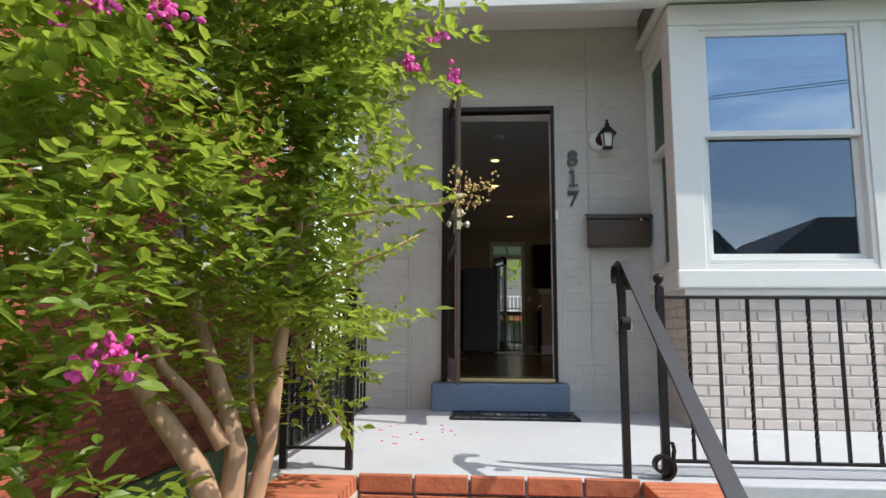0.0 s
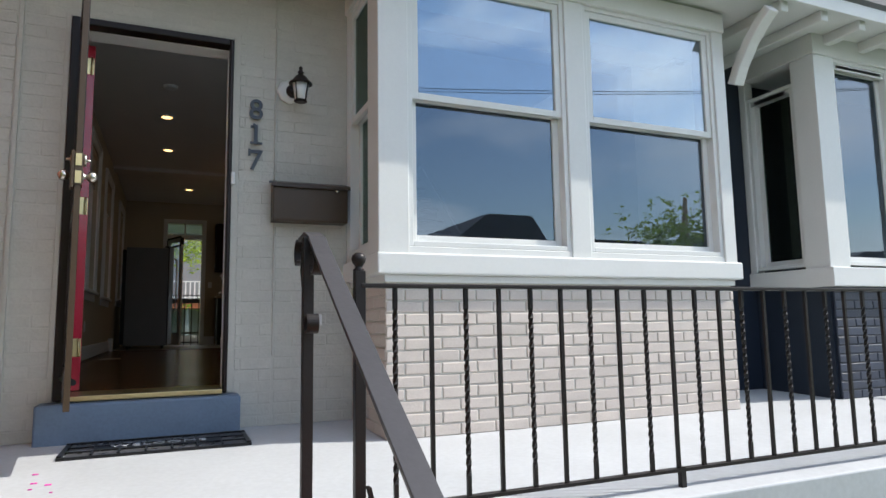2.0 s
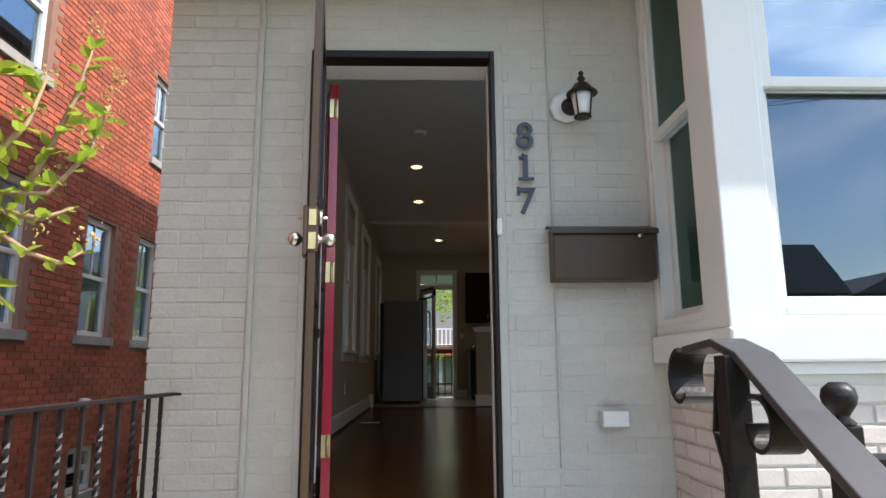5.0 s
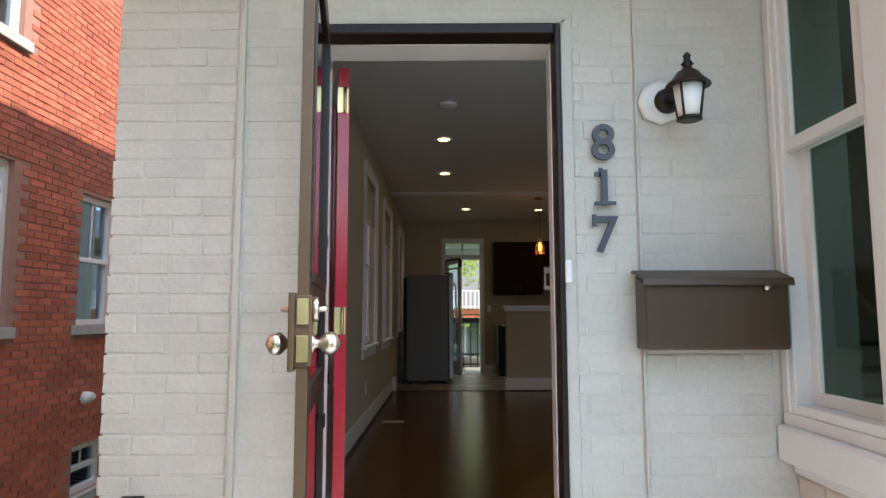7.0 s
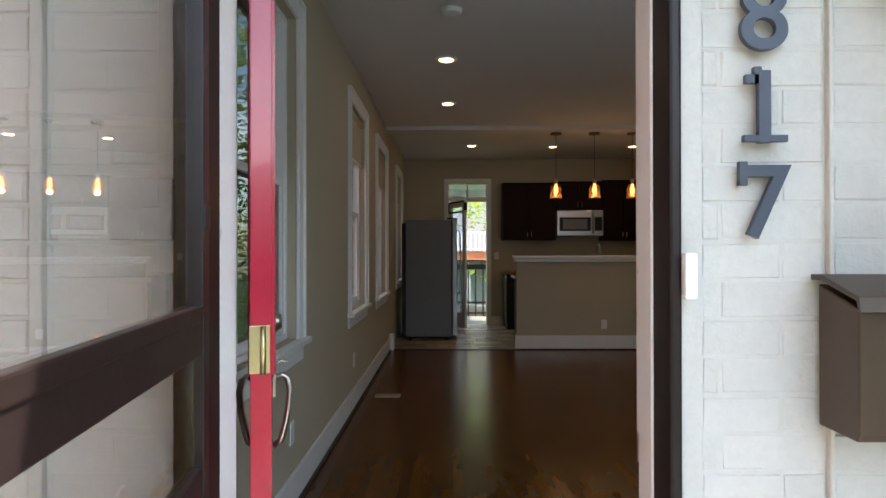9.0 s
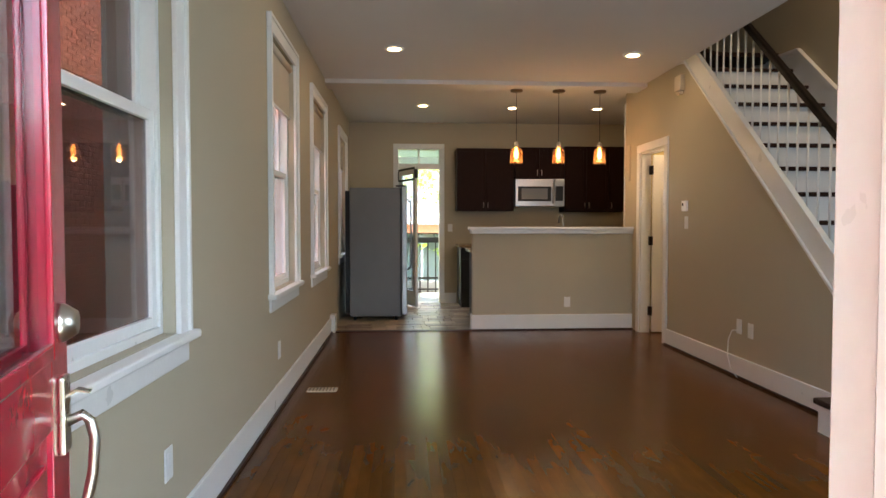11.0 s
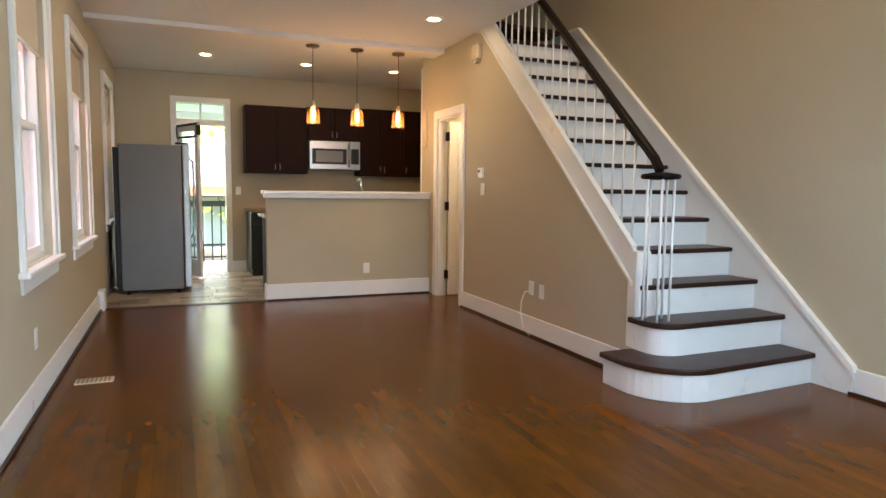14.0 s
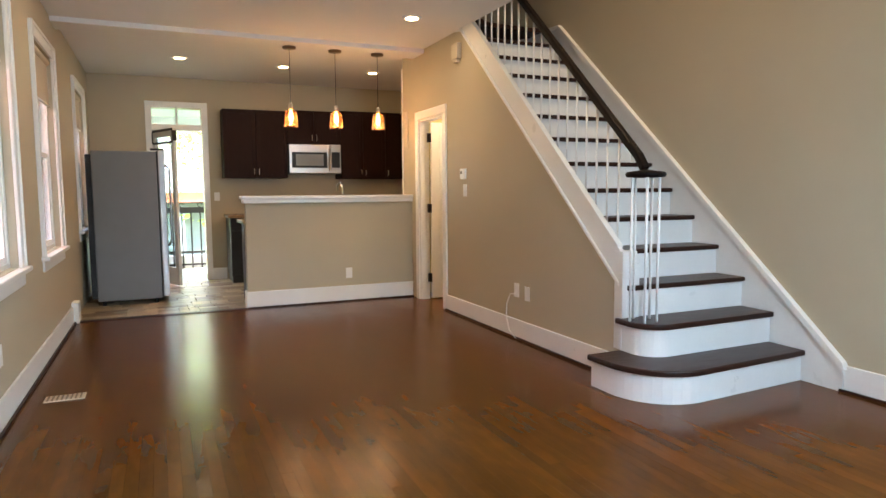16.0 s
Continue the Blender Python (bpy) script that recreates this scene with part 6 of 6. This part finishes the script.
for i, (c, rad, n) in enumerate([((-0.872, -3.38, 0.255), 0.024, 46), ((-0.955, -3.37, 0.225), 0.016, 22), ((-0.80, -3.42, 1.075), 0.026, 36), ((-0.96, -3.42, 1.085), 0.020, 26), ((-1.07, -3.4, 1.10), 0.018, 20), ((-0.19, -2.7, 1.34), 0.014, 16), ((-0.283, -2.7, 1.23), 0.016, 20), ((-0.138, -2.7, 1.195), 0.012, 16)]):
    blobs("flower", c, rad, n, 0.012, M_PETAL, 30 + i, "crinkled pink flower cluster")["kind"] = "stuff"
for i, c in enumerate([(-0.047, -3.2, 0.675), (-0.09, -3.2, 0.70), (-0.07, -3.2, 0.64), (-0.02, -3.2, 0.69), (-0.055, -3.2, 0.655), (-0.10, -3.2, 0.66), (-0.72, -1.40, 0.93), (-0.70, -1.38, 1.05), (-0.75, -1.38, 1.30), (-0.76, -1.40, 1.2), (-0.59, -1.38, 1.26), (-0.60, -1.38, 1.20), (-0.62, -1.38, 1.14), (-0.575, -1.38, 1.30), (-0.64, -1.38, 1.42), (-0.61, -1.38, 0.90)]):
    blobs("seed_head", c, 0.016, 20, 0.0045, M_SEED, 50 + i, "tan seed capsules")["kind"] = "stuff"

shade = thing("shade_tree", (-4.0, 13.2, GROUND), "tall green tree between the houses", "tree")
bm = bmesh.new(); tube(bm, [(-4.0, 13.2, GROUND), (-4.0, 13.2, 2.0), (-3.8, 13.3, 5.0)], [0.2, 0.15, 0.06], 10); part("trunk", bm, M_BARK, shade)
big = []
for _ in range(1700):
    p = Vector((rnd.gauss(-4.2, 1.5), rnd.gauss(13.0, 0.9), rnd.uniform(-1.1, 6.8)))
    big.append(wander(p, p + Vector([rnd.uniform(-0.5, 0.5) for _ in range(3)]), 2, 0.05, rnd))
leaf_mesh("crown", big, 0.14, 9, M_LEAF, shade, "", 0.10)["kind"] = "stuff"
yard = thing("yard_tree", (0.9, 15.5, GROUND), "green tree behind the back porch", "tree")
bm = bmesh.new(); tube(bm, [(1.9, 15.8, GROUND), (1.8, 15.8, 2.5), (1.3, 15.7, 3.2)], [0.12, 0.09, 0.04], 8); part("trunk", bm, M_BARK, yard)
big = []
for _ in range(320):
    p = Vector((rnd.gauss(0.9, 0.5), rnd.gauss(15.6, 0.5), rnd.uniform(2.0, 3.6)))
    big.append(wander(p, p + Vector([rnd.uniform(-0.3, 0.3) for _ in range(3)]), 2, 0.05, rnd))
leaf_mesh("crown", big, 0.10, 10, M_LEAF, yard, "", 0.07)["kind"] = "stuff"
st2 = thing("street_tree", (20.0, -18, GROUND), "tall green street tree by the road", "tree")
bm = bmesh.new(); tube(bm, [(20, -18, GROUND), (20, -18, 3.0), (20.2, -18, 5.5)], [0.25, 0.2, 0.08], 8); part("trunk", bm, M_BARK, st2)
big = []
for _ in range(450):
    p = Vector((rnd.gauss(20, 1.3), rnd.gauss(-18, 1.3), rnd.gauss(3.4, 0.8)))
    big.append(wander(p, p + Vector([rnd.uniform(-0.6, 0.6) for _ in range(3)]), 2, 0.05, rnd))
leaf_mesh("crown", big, 0.22, 12, M_LEAF, st2, "", 0.14)["kind"] = "stuff"
pet = bmesh.new()
for _ in range(16):
    x, y = rnd.uniform(-0.75, -0.1), rnd.uniform(-1.5, -0.7)
    s = rnd.uniform(0.005, 0.012)
    box(pet, x - s, x + s, y - s * 0.6, y + s * 0.6, porch_z(y) + 0.0005, porch_z(y) + 0.004)
tagged(finish("fallen_petals", pet, M_PETAL), "fallen pink petals on the porch floor", "petals", kind="stuff")

# ---- pieces: floor boards, tiles and bricks ----
def piece_mesh(name, L, H, D, ch, mat, seed=0, jit=0.0):
    """A thin block with a chamfered face towards -y: L along x, H along z, D deep."""
    rn = random.Random(seed)
    j = lambda: rn.uniform(-jit, jit)
    back = [(-L / 2, 0, -H / 2), (L / 2, 0, -H / 2), (L / 2, 0, H / 2), (-L / 2, 0, H / 2)]
    mid = [(x + j(), -D + ch, z + j()) for x, _, z in back]
    front = [(x * (1 - 2 * ch / L) + j(), -D + j() * 0.5, z * (1 - 2 * ch / H) + j()) for x, _, z in back]
    vs = back + mid + front
    fs = []
    for i in range(4):
        k = (i + 1) % 4
        fs += [(i, k, 4 + k, 4 + i), (4 + i, 4 + k, 8 + k, 8 + i)]
    fs.append((8, 9, 10, 11))
    me = bpy.data.meshes.new(name)
    me.from_pydata(vs, [], fs)
    me.materials.append(mat)
    return me


def piece(me, parent, m, name):
    ob = new(name, me)
    ob.matrix_basis = m
    ob.parent = parent
    if parent.type == "EMPTY":
        ob.matrix_parent_inverse = Matrix.Translation(-parent.location)
    return ob


def brick_wall(parent, name, mat, u0, u1, z0, z1, place, holes, L=0.203, H=0.0575, joint=0.010, D=0.014, ch=0.004, jit=0.0016):
    """Running bond between u0 and u1; place(u, z) gives the pose of a brick's back centre."""
    pitch, row = L + joint, H + joint
    cache = {}
    n, z = 0, z0 + row / 2
    rn = random.Random(int(u0 * 100) + 7)
    while z + H / 2 < z1 + 0.004:
        u = u0 - (pitch / 2 if n % 2 else 0)
        while u < u1 - 0.01:
            a, b = max(u + joint / 2, u0), min(u + pitch - joint / 2, u1)
            spans = [(a, b)]
            for ha, hb, hz0, hz1 in holes:
                if z + H / 2 > hz0 and z - H / 2 < hz1:
                    out = []
                    for p, q in spans:
                        if q <= ha or p >= hb:
                            out.append((p, q))
                        else:
                            if ha - p > 0.02:
                                out.append((p, ha))
                            if q - hb > 0.02:
                                out.append((hb, q))
                    spans = out
            for p, q in spans:
                if q - p > 0.02:
                    key = (round(q - p, 3), rn.randrange(4))
                    if key not in cache:
                        cache[key] = piece_mesh(name, q - p, H, D, ch, mat, len(cache), jit)
                    piece(cache[key], parent, place((p + q) / 2, z) @ pose(0, rn.uniform(-0.0015, 0.0015), 0, rn.uniform(-0.5, 0.5), rn.uniform(-0.4, 0.4), 0), name)
            u += pitch
        z += row
        n += 1


by_name = bpy.data.objects
brick_wall(by_name["wall_front"], "brick", M_PAINTBRICK, HX0, -0.632, -0.225, 2.72, lambda u, z: pose(u, 0.012, z), [], D=0.0055, joint=0.006, H=0.0595, ch=0.0035, jit=0.0024)
brick_wall(by_name["wall_front"], "brick", M_PAINTBRICK, -0.598, 0.728, -0.225, 2.72, lambda u, z: pose(u, 0.012, z), [(DOOR[0] - 0.03, DOOR[1] + 0.022, -0.2, DOOR[3] + 0.02), (-0.44, 0.55, -0.3, -0.02)], D=0.0038, joint=0.006, H=0.0595, ch=0.0025, jit=0.0018)
brick_wall(by_name["wall_front"], "brick", M_PAINTBRICK, 0.742, 1.225, -0.225, 2.72, lambda u, z: pose(u, 0.012, z), [(1.16, 1.3, 0.6, 3.0)], D=0.0038, joint=0.006, H=0.0595, ch=0.0025, jit=0.0018)
brick_wall(by_name["wall_bay"], "brick", M_BAYBRICK, 1.215, 3.675, -0.245, 0.575, lambda u, z: pose(u, BY + 0.032, z), [], D=0.0095, joint=0.008, ch=0.0045, jit=0.0024)
brick_wall(by_name["wall_bay"], "brick", M_BAYBRICK, BY + 0.034, -0.002, -0.24, 0.575, lambda u, z: pose(1.228, u, z, 0, 0, -90), [], D=0.012)
brick_wall(by_name["wall_next_bay"], "brick", M_DKBRICK, 4.69, 6.4, -0.245, 0.575, lambda u, z: pose(u, BY + 0.042, z), [], D=0.0095, joint=0.008, ch=0.0045, jit=0.0024)
setting("seam_bead", M_PAINTBRICK, [(-0.626, -0.604, -0.006, 0.012, -0.22, 2.72), (0.731, 0.739, -0.006, 0.012, 0.18, 2.72), (DOOR[0] - 0.028, DOOR[0] - 0.002, -0.001, 0.012, -0.02, DOOR[3] + 0.018), (DOOR[1] - 0.017, DOOR[1] + 0.020, -0.001, 0.012, -0.02, DOOR[3] + 0.018), (DOOR[0] - 0.002, DOOR[1] + 0.002, -0.001, 0.012, DOOR[3] + 0.002, DOOR[3] + 0.018)], "painted mortar seam on the brick wall", 0.003)

# brick steps: riser courses, treads and side walls
rb = piece_mesh("brick", 0.219, 0.070, 0.03, 0.004, M_STEPBRICK, 3, 0.002)
for k in range(4):
    y = EDGE_Y - 0.28 * k
    for c, z in enumerate((-0.332 - 0.18 * k, -0.413 - 0.18 * k)):
        n = 5
        for i in range(n):
            piece(rb, STEPS, pose(-0.565 + 1.16 * (i + 0.5) / n + (0.006 if c else 0), y - 0.004, z + 0.028), "brick")
tb = piece_mesh("brick", 0.219, 0.128, 0.03, 0.004, M_STEPBRICK, 5, 0.002)
for k in range(1, 4):
    for r in range(2):
        for i in range(5):
            piece(tb, STEPS, pose(-0.565 + 1.16 * (i + 0.5) / 5, EDGE_Y - 0.28 * k + 0.08 + 0.14 * r, -0.288 - 0.18 * k, -90), "brick")
cb = piece_mesh("brick", 0.325, 0.058, 0.06, 0.004, M_STEPBRICK, 6, 0.003)
for x in (-0.733, 0.762):
    for i in range(19):
        piece(cb, STEPS, pose(x, EDGE_Y - 0.035 - 0.0675 * i, -0.337, -90), "brick")

# red bricks of the neighbour, joined beyond the nearest
def joined_bricks(name, parent, mat, x, y0, y1, z0, z1, holes, seed):
    rn = random.Random(seed)
    vs, fs = [], []
    L, H, J = 0.203, 0.0575, 0.0105
    z, n = z0, 0
    while z < z1:
        y = y0 - (0.107 if n % 2 else 0)
        while y < y1:
            a, b = max(y, y0), min(y + L, y1)
            if b - a > 0.03 and not any(a < h[1] + 0.0 and b > h[0] - 0.0 and z < h[3] and z + H > h[2] - 0.1 for h in holes):
                d = 0.008 + rn.uniform(-0.002, 0.002)
                i = len(vs)
                vs += [(x, a, z), (x, b, z), (x, b, z + H), (x, a, z + H), (x + d, a + 0.003, z + 0.003), (x + d, b - 0.003, z + 0.003), (x + d, b - 0.003, z + H - 0.003), (x + d, a + 0.003, z + H - 0.003)]
                fs += [(i, i + 1, i + 5, i + 4), (i + 1, i + 2, i + 6, i + 5), (i + 2, i + 3, i + 7, i + 6), (i + 3, i, i + 4, i + 7), (i + 4, i + 5, i + 6, i + 7)]
            y += L + J
        z += H + J
        n += 1
    me = bpy.data.meshes.new(name)
    me.from_pydata(vs, [], fs)
    me.materials.append(mat)
    ob = new(name, me)
    ob.parent = parent
    return tagged(ob, "red brick courses", kind="stuff")


joined_bricks("brickwork", nwall, M_REDBRICK, NX + 0.0005, -1.0, 8.3, GROUND, 7.5, N_WINS, 4)

# floor boards
boards = new("floor_boards")
tagged(boards, "dark walnut stained oak strip floor", kind="structure")
rn = random.Random(21)
cache = {}
x, count = XL + 0.001, 0
rest_v, rest_f = [], []
BW = 0.057
while x < XR:
    y = 0.20 - rn.uniform(0, 1.1)
    w = min(BW, XR - x)
    while y < YH - 0.06:
        Lb = rn.choice((0.7, 0.9, 1.1, 1.4))
        a, b = max(y, 0.20), min(y + Lb, YH - 0.05)
        if b - a > 0.03:
            if count < 298 and a < 5.6:
                key = (round(b - a, 5), round(w, 4))
                if key not in cache:
                    me = bpy.data.meshes.new("floor_board")
                    l2, w2, g = (b - a) / 2, w / 2, 0.0003
                    v = [(-w2, -l2, -0.012), (w2, -l2, -0.012), (w2, l2, -0.012), (-w2, l2, -0.012), (-w2 + g, -l2 + g, 0), (w2 - g, -l2 + g, 0), (w2 - g, l2 - g, 0), (-w2 + g, l2 - g, 0)]
                    me.from_pydata(v, [], [(0, 1, 5, 4), (1, 2, 6, 5), (2, 3, 7, 6), (3, 0, 4, 7), (4, 5, 6, 7)])
                    me.materials.append(M_WOOD)
                    cache[key] = me
                ob = new("floor_board", cache[key])
                ob.location = (x + w / 2, (a + b) / 2, 0)
                ob.parent = boards
                count += 1
            else:
                i = len(rest_v)
                g = 0.0004
                rest_v += [(x, a, -0.012), (x + w - 0.0003, a, -0.012), (x + w - 0.0003, b, -0.012), (x, b, -0.012), (x + g, a + g, 0), (x + w - 0.0003 - g, a + g, 0), (x + w - 0.0003 - g, b - g, 0), (x + g, b - g, 0)]
                rest_f += [(i, i + 1, i + 5, i + 4), (i + 1, i + 2, i + 6, i + 5), (i + 2, i + 3, i + 7, i + 6), (i + 3, i, i + 4, i + 7), (i + 4, i + 5, i + 6, i + 7)]
        y += Lb
    x += BW
me = bpy.data.meshes.new("floor_boards_far")
me.from_pydata(rest_v, [], rest_f)
me.materials.append(M_WOOD)
fb = new("floor_boards_far", me)
fb.parent = boards
tagged(fb, "dark walnut stained floor boards", kind="stuff")

# kitchen floor tiles of mixed sizes
rn = random.Random(5)
tile_parent = by_name["floor_kitchen"]
y = YH + 0.035
tcache = {}
while y < YB - 0.01:
    h = rn.choice((0.10, 0.15, 0.20))
    x = XL + 0.01 - rn.uniform(0, 0.2)
    while x < 1.2:
        w = rn.choice((0.10, 0.20, 0.30))
        a, b = max(x, XL + 0.005), min(x + w, 1.2)
        if b - a > 0.02:
            stone = M_TILEBROWN if rn.random() < 0.22 else (M_TILEPALE if rn.random() < 0.35 else M_TILE)
            key = (round(b - a, 3), h, stone.name)
            if key not in tcache:
                tcache[key] = piece_mesh("tile", b - a - 0.006, h - 0.006, 0.016, 0.002, stone, len(tcache), 0.0005)
            piece(tcache[key], tile_parent, pose((a + b) / 2, y + h / 2, -0.0155, -90), "tile")
        x += w
    y += h
